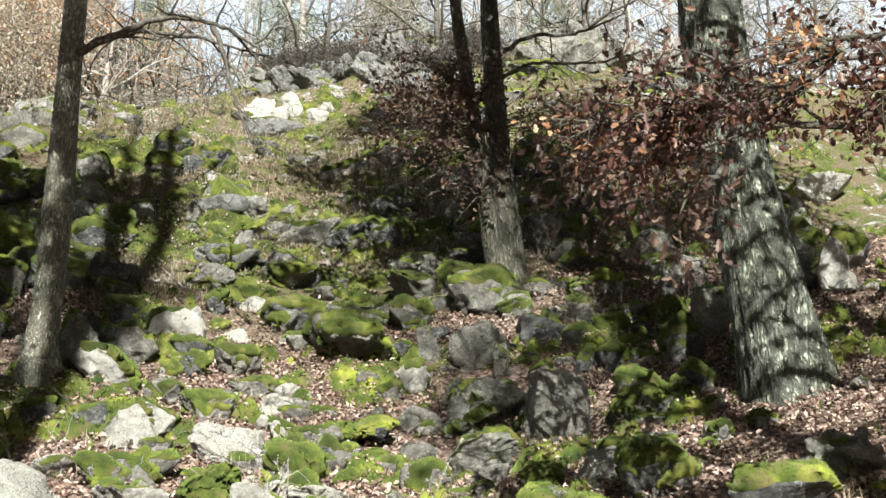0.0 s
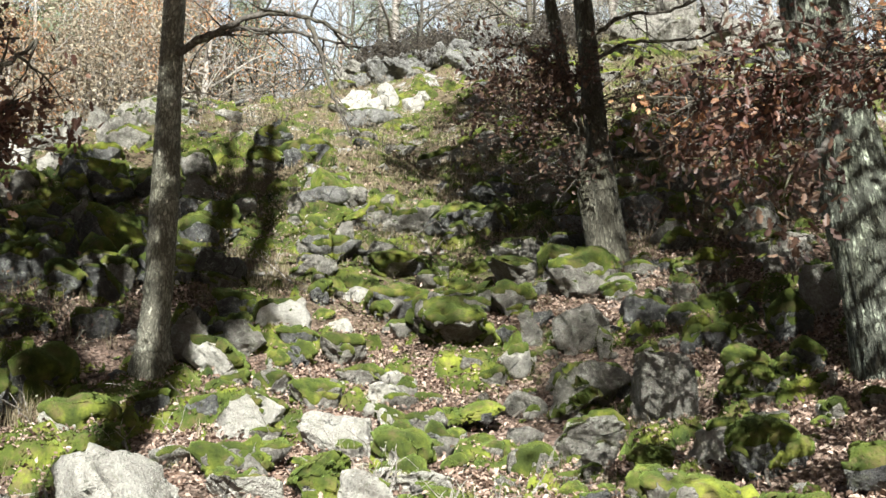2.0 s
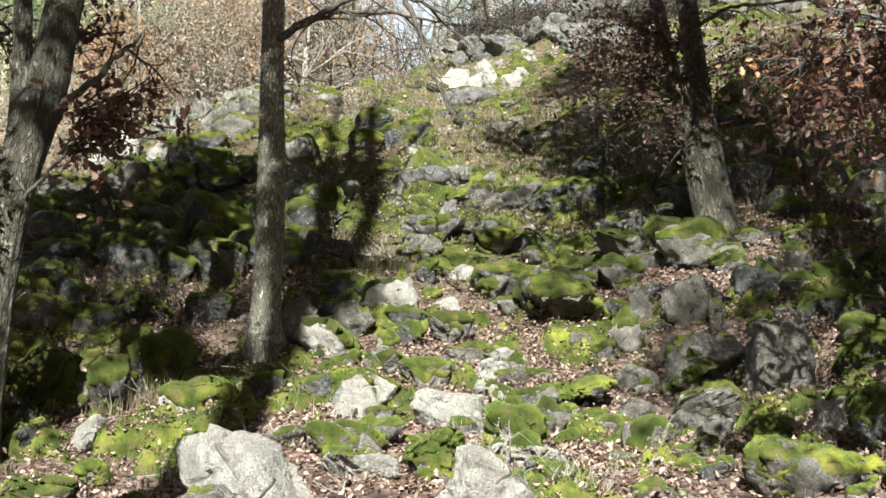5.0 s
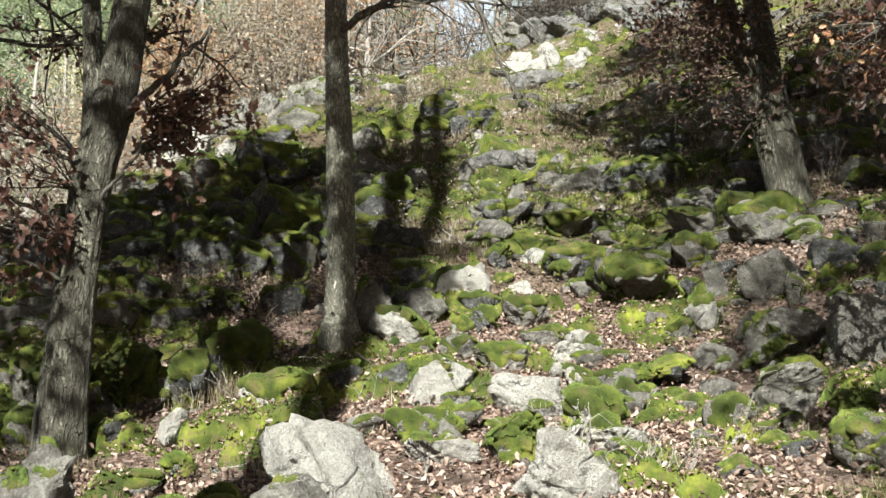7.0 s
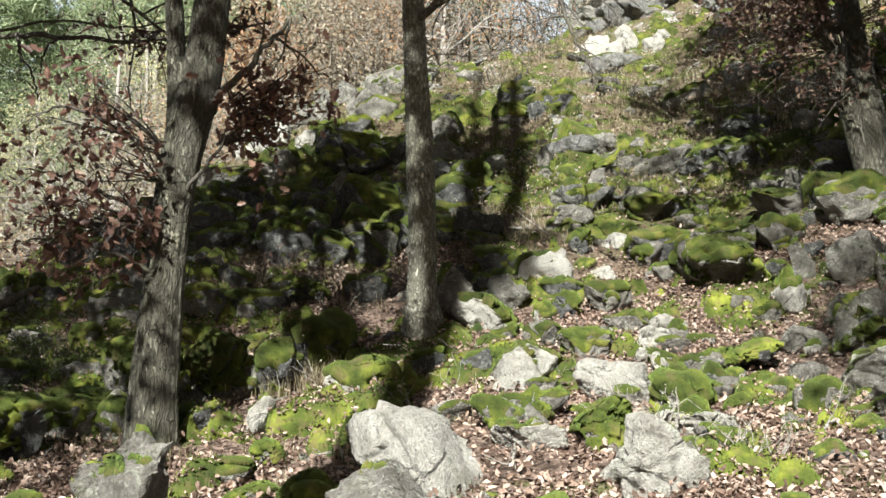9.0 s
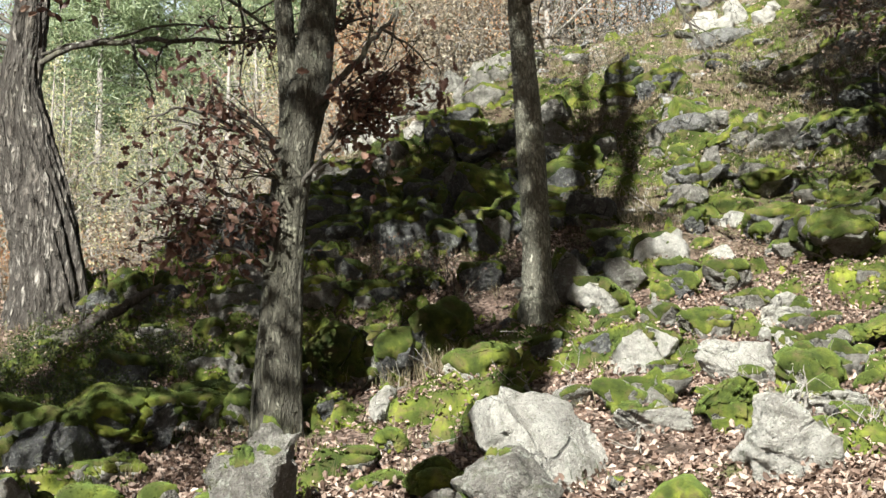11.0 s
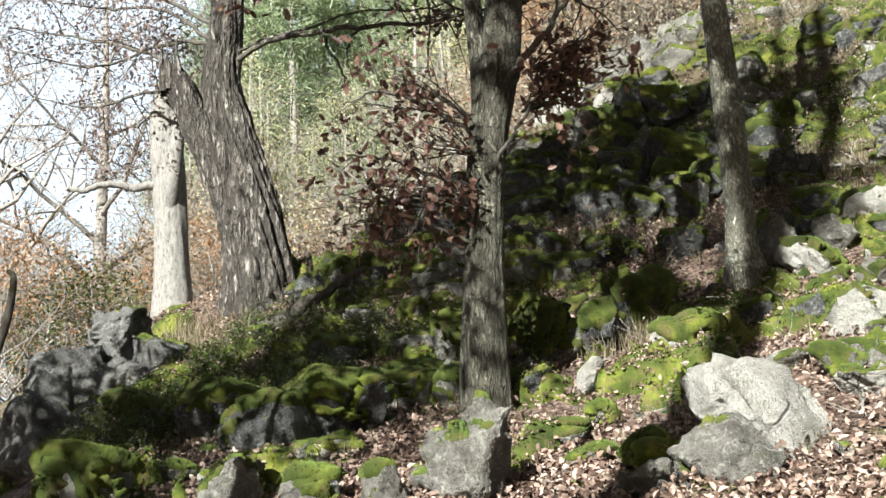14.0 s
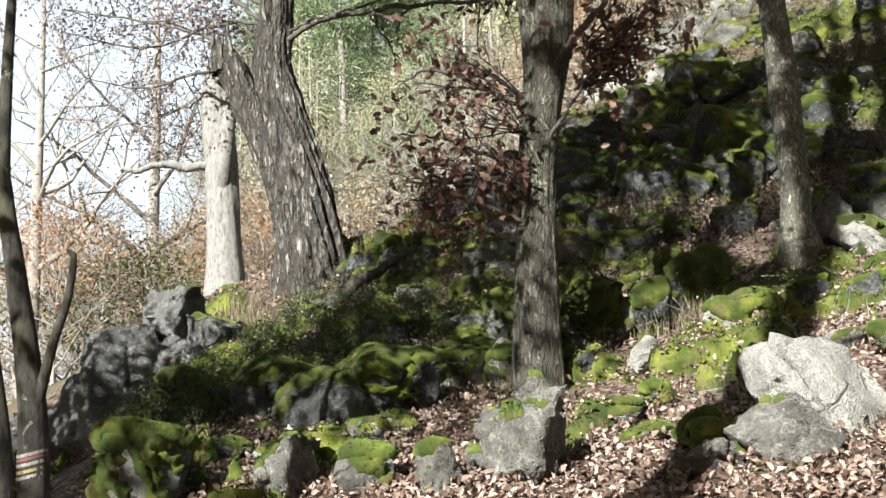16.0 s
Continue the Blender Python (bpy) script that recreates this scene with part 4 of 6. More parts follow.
thin = tree_root("young_tree", -4.47, 5.06, land_at(-4.47, 5.06), "thin dark forked stem with painted trail stripes")
trunk_part(thin, [(-4.45, 5.08, 0.9, 0.09), (-4.47, 5.06, 1.89, 0.082), (-4.49, 5.04, 2.39, 0.072), (-4.56, 4.98, 2.99, 0.057), (-4.62, 4.93, 3.46, 0.046), (-4.64, 4.92, 3.79, 0.04), (-4.6, 4.9, 5, 0.02)], BARK_BLACK, 90, 24, 0.04, 19, 0.2)
trunk_part(thin, [(-4.48, 5.04, 2.25, 0.045), (-4.43, 5.04, 2.4, 0.034), (-4.36, 5.05, 2.67, 0.027), (-4.29, 5.06, 2.88, 0.024), (-4.24, 5.04, 3.09, 0.018), (-4.27, 5.03, 3.14, 0.012)], BARK_BLACK, 50, 14, 0.04, 20, 0.0, name="fork")


def paint(name, colour):
    m, n, k = graph(name)
    at = n.new("ShaderNodeTexCoord").outputs["Object"]
    worn = noise_node(n, k, at, 60, 4, 0.7)
    return finish(m, n, k, ramp(n, k, worn, (0.35, (0.1, 0.08, 0.06)), (0.5, colour)), 0.6)


PAINT_WHITE, PAINT_RED, PAINT_YELLOW = paint("trail_white", (0.25, 0.235, 0.205)), paint("trail_red", (0.17, 0.06, 0.055)), paint("trail_yellow", (0.26, 0.21, 0.09))
for z, colour in ((2.085, PAINT_WHITE), (2.063, PAINT_RED), (2.035, PAINT_WHITE), (2.0, PAINT_YELLOW), (1.97, PAINT_WHITE)):
    ring = curve_path([(-4.475, 5.055, z - 0.008, 0.0835), (-4.476, 5.053, z, 0.0835), (-4.477, 5.051, z + 0.008, 0.083)], 4)
    ring[:, :3] -= np.array(thin.location)
    v, f = tube(ring[:, :3], ring[:, 3], 24, 0.04, 19)
    part("painted_stripe", mesh_from("painted_stripe", v, f[:-24], colour), thin)
side = tree_root("young_tree", -3.92, 4.2, land_at(-3.92, 4.2), "dark slender trunk beside the path")
trunk_part(side, [(-3.9, 4.2, 0.6, 0.075), (-3.9, 4.18, 1.82, 0.06), (-3.93, 4.14, 2.3, 0.05), (-4.02, 4.1, 2.8, 0.045), (-4.05, 4.08, 3.2, 0.05), (-4.0, 4.05, 4.5, 0.03)], BARK_BLACK, 60, 20, 0.05, 23, 0.2)

# trees beside and behind the viewer, added unseen to lay shade on the slope
for x, y, r, tall, limbs, n_leaf, label in (
        (-2.4, -0.8, 0.27, 26, 3, 300, "tall straight oak behind the path"),
        (7.0, 3.2, 0.26, 13, 9, 380, "broad leafy oak at the foot of the slope"),
        (3.7, -3.7, 0.25, 22, 10, 720, "unseen tall oak added behind the path for shade"),
        (-6.8, -0.8, 0.2, 9, 7, 480, "unseen leafy oak added behind the path for shade"),
        (-12.3, 3.0, 0.2, 9, 8, 1300, "unseen leafy oak added on the lower slope for shade")):
    t = tree_root("oak_tree", x, y, land_at(x, y), label)
    z0 = land_at(x, y)
    if tall == 26:       # crooked stem whose shade climbs the slope
        trunk_part(t, [(x, y, z0 - 0.3, 0.25), (x + 0.03, y, 6, 0.21), (x - 0.03, y, 11, 0.2), (x + 0.02, y, 14.6, 0.19)], BARK_OAK, 80, 24, 0.06, 53)
        trunk_part(t, [(x + 0.02, y, 14.2, 0.18), (x + 0.3, y, 16.3, 0.19), (x + 0.26, y, 18.5, 0.18), (x + 0.05, y, 21, 0.16), (x - 0.12, y, 25, 0.08)], BARK_OAK, 80, 20, 0.06, 54, 0.0, name="stem")
        trunk_part(t, [(x, y, 14.2, 0.12), (x - 0.32, y, 16.6, 0.1), (x - 0.46, y, 18.2, 0.1), (x - 0.7, y, 21, 0.09), (x - 0.95, y, 25, 0.06)], BARK_OAK, 80, 20, 0.06, 55, 0.0, name="stem")
        # leaf clusters added only to shade the ground round the slender tree
        for i in range(8):
            a = i * 2.4
            if i == 0:
                spray(t, rs, (-3.55, y, 11.4), (0.62, 0.4, 1.0), 1500, 0.16, LEAF_BROWN, BARK_DARK, 16, "oval", (-2.6, y, 10.9))
            crown(t, rs, None, [((x - 0.1, y, 12.9 + 0.42 * i), (math.cos(a), math.sin(a), 0.15), 0.85, 0.04)], BARK_DARK, LEAF_BROWN, 360, 0.16, "oval", depth=2, reach=0.2)
    else:
        trunk_part(t, [(x, y, z0 - 0.3, r * 1.05), (x + 0.1, y, z0 + tall * 0.3, r * 0.85), (x - 0.05, y + 0.05, z0 + tall * 0.65, r * 0.6), (x + 0.05, y, z0 + tall, r * 0.25)], BARK_OAK, 60, 24, 0.06, int(x * 7) + 70)
    if x == 7.0:
        for ends, radius, leaf, count in (
                (((6.7, 3.6, 6.4), (5.6, 4.7, 5.1), (4.5, 5.5, 4.6), (3.75, 5.94, 4.66), (3.3, 6.1, 4.78), (2.75, 6.3, 4.84)), 0.045, LEAF_RUST, 300),
                (((6.7, 3.6, 6.6), (5.4, 4.5, 5.5), (4.3, 5.1, 4.95), (3.8, 5.35, 4.92), (3.3, 5.7, 4.85)), 0.035, LEAF_RUST, 240),
                (((6.7, 3.6, 6.5), (5.5, 4.6, 5.4), (4.4, 5.5, 5.0), (3.4, 6.0, 5.05), (2.7, 6.4, 4.98)), 0.03, LEAF_BROWN, 190),
                (((4.5, 5.5, 4.6), (3.9, 6.2, 4.75), (3.4, 6.6, 4.65), (3.1, 6.85, 4.4)), 0.015, LEAF_BROWN, 170)):
            bough(t, rs, ends, radius, 0.38, BARK_DARK, leaf, int(count * 1.3), 0.06, every=2, from_=0.45, reach=0.07, tip=0.12, droop=0.0)
        for c, r3, k3, leaf, stem in (
                ((2.85, 6.32, 4.66), (0.46, 0.35, 0.33), 800, LEAF_RUST, (3.4, 6.0, 4.8)), ((3.22, 5.55, 4.48), (0.26, 0.2, 0.1), 200, LEAF_RUST, (3.7, 5.4, 4.7)),
                ((3.58, 5.0, 4.36), (0.3, 0.25, 0.3), 520, LEAF_RUST, (4.2, 5.0, 4.6)), ((2.47, 6.37, 4.66), (0.14, 0.14, 0.16), 40, LEAF_ORANGE, (2.8, 6.3, 4.7)), ((3.3, 5.1, 4.62), (0.2, 0.2, 0.2), 60, LEAF_ORANGE, (3.7, 5.1, 4.7))):
            spray(t, rs, c, r3, int(k3 * 1.25), 0.058, leaf, BARK_DARK, 16, "oak", stem)
    low = 0.55 if tall > 15 else 0.42
    for i in range(limbs):
        a = i * 2.4 + x
        crown(t, rs, None, [((x, y, z0 + tall * (low + (0.95 - low) * i / limbs)), (math.cos(a), math.sin(a), 0.45), tall * (0.13 if tall > 15 else 0.3), r * 0.35)], BARK_DARK, LEAF_BROWN, n_leaf, 0.17, "oval", depth=3, reach=0.45)

# broad oak added unseen beside the path, whose crown shades the hollow
x, y = -7.35, 2.9
z0 = land_at(x, y)
t = tree_root("oak_tree", x, y, z0, "unseen broad oak added beside the path to shade the hollow")
trunk_part(t, [(x, y, z0 - 0.3, 0.3), (x + 0.1, y, z0 + 5, 0.24), (x - 0.05, y + 0.05, z0 + 11, 0.16), (x + 0.05, y, z0 + 16.5, 0.05)], BARK_OAK, 60, 24, 0.06, 77)
for i in range(20):
    z = z0 + 5.5 + 10.5 * i / 20
    a = radians(-190 + (97 * i) % 200) if z < z0 + 9.5 else radians(-75 + (i * 67) % 150)
    crown(t, rs, None, [((x, y, z), (math.cos(a), math.sin(a), 0.3), 2.9 if math.cos(a) > 0.2 and z < z0 + 7.6 else 2.2 if math.cos(a) > 0.2 and z < z0 + 10.8 else 3.0 if z < z0 + 9.5 else 3.8, 0.09)], BARK_DARK, LEAF_BROWN, 760, 0.175, "oval", depth=3, reach=0.4)

# low limbs added to shade the mossy shoulder
for i in range(5):
    a = radians(120 + 47 * i)
    crown(t, rs, None, [((x, y, z0 + 4.6 + 0.4 * i), (math.cos(a), math.sin(a), 0.2), 3.2, 0.09)], BARK_DARK, LEAF_BROWN, 800, 0.175, "oval", depth=3, reach=0.4)

# ---- boulders ----
boulder(0.73, 7.58, 0.84, 0.61, 0.68, -4, 0.00, tilt=(-4, 10), stone=STONE_PALE, level=5, facets=7)
boulder(-2.37, 6.99, 0.77, 0.56, 0.85, 36, 0.14, tilt=(9, 14), level=5, facets=9)
# dark stone here stands in for half shade on a paler rock
boulder(-3.33, 6.70, 0.39, 0.29, 0.48, 12, 0.40, tilt=(-4, -3), stone=STONE_DARK, facets=11)
boulder(-3.85, 6.75, 0.57, 0.41, 0.56, 39, 0.30, tilt=(13, -10), level=5, facets=9)
boulder(-0.34, 12.85, 0.79, 0.62, 0.74, 2, 0.52, stone=STONE_PALE, lean=(0.6, 0), seed=777)
boulder(-0.27, 12.11, 0.61, 0.48, 0.48, 1, 0.76)
boulder(0.02, 10.88, 0.92, 0.72, 0.66, -0, 0.34, stone=STONE_PALE, level=5, lean=(0.7, 0.2))
boulder(0.79, 10.10, 0.67, 0.54, 0.57, -4, 0.02, stone=STONE_PALE, level=5, facets=8)
boulder(0.26, 12.22, 0.59, 0.47, 0.49, -1, 0.78)
boulder(0.66, 11.85, 0.67, 0.53, 0.45, -3, 0.78)
boulder(1.25, 12.72, 0.68, 0.54, 0.31, -6, 0.76)
boulder(1.33, 11.99, 0.48, 0.38, 0.35, -6, 0.08, stone=STONE_PALE)
boulder(1.39, 11.30, 0.47, 0.37, 0.33, -7, 0.66, stone=STONE_PALE)
boulder(1.30, 9.55, 0.59, 0.46, 0.55, -8, 0.72, lean=(0.2, -0.2))
boulder(2.06, 11.47, 0.98, 0.77, 0.39, -10, 0.81, stone=STONE_DARK, level=5, lean=(0, -0.5))
boulder(2.80, 11.84, 0.53, 0.41, 0.48, -13, 0.08)
boulder(3.40, 11.53, 0.93, 0.73, 0.79, -16, 0.26, level=5, lean=(-0.6, 0.3))
boulder(3.09, 10.54, 0.85, 0.67, 0.74, -16, 0.20, level=5, lean=(0.6, 0), rough=0.7)
boulder(2.35, 9.63, 0.51, 0.41, 0.47, -14, 0.76, lean=(-0.3, -0.3))
boulder(3.95, 10.77, 0.80, 0.63, 1.02, -20, 0.04, level=5, facets=7, rough=0.65)
boulder(3.85, 11.03, 0.36, 0.29, 0.37, -19, 0.81)
boulder(3.72, 9.06, 0.45, 0.35, 0.44, -22, 0.00, stone=STONE_PALE, facets=8, lift=0.06)
boulder(4.78, 10.64, 0.59, 0.47, 0.52, -24, 0.78)
boulder(3.85, 8.47, 0.79, 0.62, 0.68, -24, 0.78, stone=STONE_DARK, level=5)
boulder(3.30, 9.26, 0.40, 0.31, 0.45, -20, 0.78)
boulder(3.06, 8.19, 1.21, 0.94, 0.55, -20, 0.83, level=5, lean=(0, -0.4))
boulder(3.64, 7.48, 0.73, 0.58, 0.33, -26, 0.83, level=5, lean=(0, -0.4))
boulder(3.90, 13.13, 0.80, 0.63, 0.84, -17, 0.06)
boulder(3.30, 13.51, 0.43, 0.34, 0.82, -14, 0.15)
boulder(4.07, 12.86, 0.25, 0.20, 0.55, -18, 0.78)
boulder(3.06, 12.94, 0.60, 0.47, 0.47, -13, 0.55, stone=STONE_PALE, lean=(-0.4, 0))
boulder(0.36, 14.09, 0.78, 0.63, 0.69, -1, 0.30, stone=STONE_PALE, lean=(-0.5, 0.3))
boulder(1.04, 13.38, 0.70, 0.55, 0.50, -4, 0.76)
boulder(0.54, 13.75, 0.62, 0.49, 0.39, -2, 0.76, stone=STONE_DARK)
boulder(1.43, 15.53, 0.67, 0.53, 0.33, -5, 0.00, stone=STONE_PALE)
boulder(1.07, 14.27, 0.41, 0.34, 0.23, -4, 0.10, stone=STONE_PALE)
boulder(-0.64, 13.14, 0.60, 0.48, 1.01, 3, 0.10)
boulder(-0.15, 13.56, 0.64, 0.50, 0.84, 1, 0.20)
boulder(-0.16, 9.14, 0.47, 0.37, 0.37, 1, 0.71, lean=(0, -0.4))
boulder(0.09, 9.24, 0.29, 0.23, 0.49, -1, 0.74)
boulder(0.22, 9.74, 0.27, 0.21, 0.32, -1, 0.00)
boulder(0.02, 8.63, 0.63, 0.49, 0.31, -0, 0.04, stone=STONE_PALE, level=5)
boulder(0.60, 8.63, 0.64, 0.50, 0.50, -4, 0.75, level=5, lean=(0.2, -0.3))
boulder(1.36, 9.08, 0.78, 0.60, 0.34, -8, 0.14, stone=STONE_PALE, level=5)
boulder(-1.45, 10.94, 0.90, 0.71, 0.58, 8, 0.72, stone=STONE_PALE, level=5, lean=(0.3, -0.2))
boulder(-1.18, 9.01, 0.61, 0.48, 0.50, 7, 0.50, stone=STONE_DARK, level=5, lean=(-0.2, 0.2))
boulder(-0.54, 9.62, 0.49, 0.38, 0.19, 3, 0.78)
boulder(-0.40, 11.13, 0.41, 0.32, 0.44, 2, 0.20, stone=STONE_DARK)
boulder(2.14, 10.63, 0.40, 0.31, 0.30, -11, 0.78)
boulder(5.68, 14.24, 1.15, 0.90, 0.52, -22, 0.60, level=5, lean=(-0.2, -0.2))
boulder(5.83, 13.32, 0.58, 0.46, 0.42, -24, 0.71)
boulder(6.87, 13.69, 0.82, 0.65, 0.74, -27, 0.25, lean=(-0.5, 0.3))
boulder(6.60, 12.55, 0.63, 0.49, 0.66, -28, 0.20)
boulder(5.10, 12.99, 0.52, 0.41, 0.41, -21, 0.71, stone=STONE_DARK)
boulder(5.20, 12.19, 0.53, 0.42, 0.47, -23, 0.71, stone=STONE_DARK)
boulder(4.72, 13.34, 0.73, 0.58, 0.48, -19, 0.40, stone=STONE_DARK)
boulder(5.29, 10.66, 0.53, 0.41, 0.47, -26, 0.70, stone=STONE_DARK)
boulder(0.84, 17.00, 0.97, 0.76, 0.68, -3, 0.06, facets=9)
boulder(1.40, 17.40, 0.48, 0.38, 0.57, -5, 0.05)
boulder(1.92, 16.46, 0.95, 0.74, 0.61, -7, 0.76, lean=(0, -0.4))
boulder(0.59, 18.74, 0.53, 0.43, 0.60, -2, 0.05)
boulder(1.94, 18.41, 0.90, 0.71, 0.60, -6, 0.76)
boulder(1.24, 19.28, 0.95, 0.74, 0.48, -4, 0.71)
boulder(-0.73, 17.68, 1.10, 0.88, 0.96, 2, 0.66, stone=STONE_DARK)
boulder(-1.05, 19.44, 0.55, 0.44, 0.62, 3, 0.15)
boulder(0.01, 20.10, 0.86, 0.68, 0.54, -0, 0.71)
boulder(1.07, 18.79, 0.54, 0.43, 0.36, -3, 0.20)
boulder(3.83, 17.92, 0.89, 0.70, 0.66, -12, 0.71, stone=STONE_DARK)
boulder(5.07, 18.20, 0.85, 0.67, 0.58, -16, 0.15)
boulder(3.28, 18.00, 0.66, 0.53, 0.42, -10, 0.76)
boulder(-3.10, 15.40, 1.10, 0.86, 1.01, 11, 0.55, stone=STONE_DARK, level=5)
boulder(-1.70, 15.09, 0.54, 0.43, 1.01, 6, 0.70)
boulder(-0.80, 17.04, 1.02, 0.80, 1.08, 3, 0.66, stone=STONE_DARK)
boulder(-0.59, 15.71, 0.87, 0.69, 0.58, 2, 0.30, stone=STONE_DARK)
boulder(-4.71, 13.50, 0.82, 0.64, 0.61, 19, 0.30)
boulder(-4.17, 19.14, 0.65, 0.52, 0.64, 12, 0.15, stone=STONE_PALE)
boulder(-3.38, 18.54, 1.56, 1.22, 0.73, 10, 0.60, stone=STONE_DARK, level=5)
# bank rocks in dark stone, which carries part of the crown's shade
boulder(-2.89, 11.16, 0.84, 0.66, 1.06, 15, 0.70, stone=STONE_DARK, level=5, lean=(0, -0.5))
boulder(-2.33, 11.18, 0.59, 0.46, 0.79, 12, 0.70, stone=STONE_DARK, lean=(0, -0.3))
boulder(-1.98, 11.98, 0.77, 0.60, 0.78, 9, 0.71, stone=STONE_DARK, lean=(0, -0.4))
boulder(-3.48, 9.96, 0.48, 0.38, 0.65, 19, 0.76)
boulder(-2.28, 9.99, 0.30, 0.25, 0.43, 13, 0.06, stone=STONE_PALE)
boulder(-1.89, 8.69, 0.26, 0.20, 0.26, 12, 0.83)
boulder(-2.10, 8.27, 0.56, 0.44, 0.27, 14, 0.71, level=5)
boulder(-1.60, 9.41, 0.20, 0.16, 0.35, 10, 0.10)
boulder(-4.39, 8.29, 1.21, 0.94, 0.75, 28, 0.50, stone=STONE_DARK, level=5, lean=(-0.3, 0.2))
boulder(-3.91, 8.14, 0.61, 0.48, 0.27, 26, 0.45, stone=STONE_PALE, level=5, lean=(0.3, 0))
boulder(-3.54, 7.01, 0.47, 0.37, 0.31, 27, 0.71)
boulder(-4.06, 7.16, 0.54, 0.43, 0.31, 30, 0.40, stone=STONE_PALE, level=5)
boulder(-2.13, 8.14, 0.46, 0.36, 0.29, 15, 0.76)
boulder(-1.80, 7.70, 0.44, 0.35, 0.17, 13, 0.78)
boulder(-1.38, 7.56, 0.59, 0.46, 0.26, 10, 0.78, stone=STONE_DARK, level=5)
boulder(-1.28, 6.96, 0.49, 0.39, 0.27, 10, 0.05, level=5)
boulder(-3.34, 6.64, 0.39, 0.31, 0.46, 27, 0.42, facets=7, rough=0.8)
boulder(-2.85, 6.65, 0.35, 0.27, 0.45, 23, 0.36, facets=7, rough=0.8)
boulder(-3.88, 8.09, 0.51, 0.40, 0.31, 26, 0.50, level=5)
boulder(-5.51, 12.92, 0.62, 0.49, 0.36, 23, 0.15, stone=STONE_PALE)
boulder(-6.27, 13.88, 0.44, 0.35, 0.78, 24, 0.50)
boulder(-4.85, 13.43, 0.74, 0.58, 0.46, 20, 0.20)
boulder(-5.30, 11.59, 0.72, 0.58, 0.64, 25, 0.40, stone=STONE_DARK)
boulder(-6.61, 9.75, 0.77, 0.60, 0.57, 34, 0.70, level=5)
boulder(-3.80, 10.07, 0.97, 0.77, 0.65, 21, 0.83, level=5, lean=(0, -0.4))
boulder(-5.02, 7.87, 0.45, 0.35, 0.31, 33, 0.20)
boulder(6.85, 13.64, 0.66, 0.53, 0.67, -27, 0.15)
boulder(4.37, 7.46, 1.04, 0.82, 0.58, -30, 0.50, stone=STONE_DARK, level=5, lean=(0.3, -0.3), facets=4, rough=0.6)
boulder(5.12, 7.71, 0.74, 0.58, 0.62, -34, 0.10, level=5)
boulder(7.14, 14.18, 1.20, 0.95, 0.50, -27, 0.40, level=5)
boulder(6.43, 12.02, 0.50, 0.40, 0.77, -28, 0.15)
boulder(8.61, 13.61, 0.59, 0.47, 1.23, -32, 0.05, stone=STONE_PALE)
boulder(8.43, 12.56, 0.63, 0.50, 1.18, -34, 0.05, stone=STONE_PALE)
boulder(8.08, 12.89, 0.48, 0.38, 0.75, -32, 0.05, stone=STONE_DARK)
boulder(11.87, 18.17, 1.72, 1.34, 0.69, -33, 0.50, stone=STONE_PALE, level=5)
# hollow rocks: where STONE_DARK is used, its colour adds to the shade
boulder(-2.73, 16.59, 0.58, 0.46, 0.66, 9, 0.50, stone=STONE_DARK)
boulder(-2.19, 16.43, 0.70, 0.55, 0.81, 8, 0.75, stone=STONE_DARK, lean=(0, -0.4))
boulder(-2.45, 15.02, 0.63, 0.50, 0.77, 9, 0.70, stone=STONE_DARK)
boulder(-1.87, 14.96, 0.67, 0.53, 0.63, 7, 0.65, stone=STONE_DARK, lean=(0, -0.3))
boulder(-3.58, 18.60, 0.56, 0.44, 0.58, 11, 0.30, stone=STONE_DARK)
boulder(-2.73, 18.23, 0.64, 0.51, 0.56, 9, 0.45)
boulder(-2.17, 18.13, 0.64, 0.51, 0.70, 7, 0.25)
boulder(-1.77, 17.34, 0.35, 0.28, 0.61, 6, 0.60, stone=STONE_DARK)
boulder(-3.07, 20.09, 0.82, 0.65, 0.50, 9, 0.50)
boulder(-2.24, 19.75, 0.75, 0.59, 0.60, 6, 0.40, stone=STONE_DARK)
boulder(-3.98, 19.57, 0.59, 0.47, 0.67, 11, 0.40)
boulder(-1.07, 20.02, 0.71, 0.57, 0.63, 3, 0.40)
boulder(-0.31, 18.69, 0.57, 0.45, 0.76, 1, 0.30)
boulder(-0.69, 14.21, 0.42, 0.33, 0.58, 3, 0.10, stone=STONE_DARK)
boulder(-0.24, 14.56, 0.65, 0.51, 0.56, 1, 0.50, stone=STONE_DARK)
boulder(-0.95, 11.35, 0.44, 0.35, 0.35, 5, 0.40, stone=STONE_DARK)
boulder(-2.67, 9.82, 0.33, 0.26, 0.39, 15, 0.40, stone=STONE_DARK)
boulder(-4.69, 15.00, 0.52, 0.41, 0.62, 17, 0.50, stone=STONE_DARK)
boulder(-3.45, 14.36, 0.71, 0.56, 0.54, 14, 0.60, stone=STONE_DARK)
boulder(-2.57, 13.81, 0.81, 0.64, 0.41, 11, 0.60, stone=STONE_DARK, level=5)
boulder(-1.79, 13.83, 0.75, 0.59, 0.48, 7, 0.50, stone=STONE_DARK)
boulder(-5.50, 15.38, 0.69, 0.54, 0.61, 20, 0.60)
boulder(2.42, 13.75, 1.9, 1.4, 0.95, -9, 0.93, tilt=(6, 10), level=5, lean=(0, -0.4))
boulder(4.93, 12.28, 0.51, 0.40, 0.54, -22, 0.60, stone=STONE_DARK)
boulder(5.46, 12.94, 0.48, 0.38, 0.50, -23, 0.75, stone=STONE_DARK)
boulder(5.01, 11.17, 0.54, 0.43, 0.53, -24, 0.80)
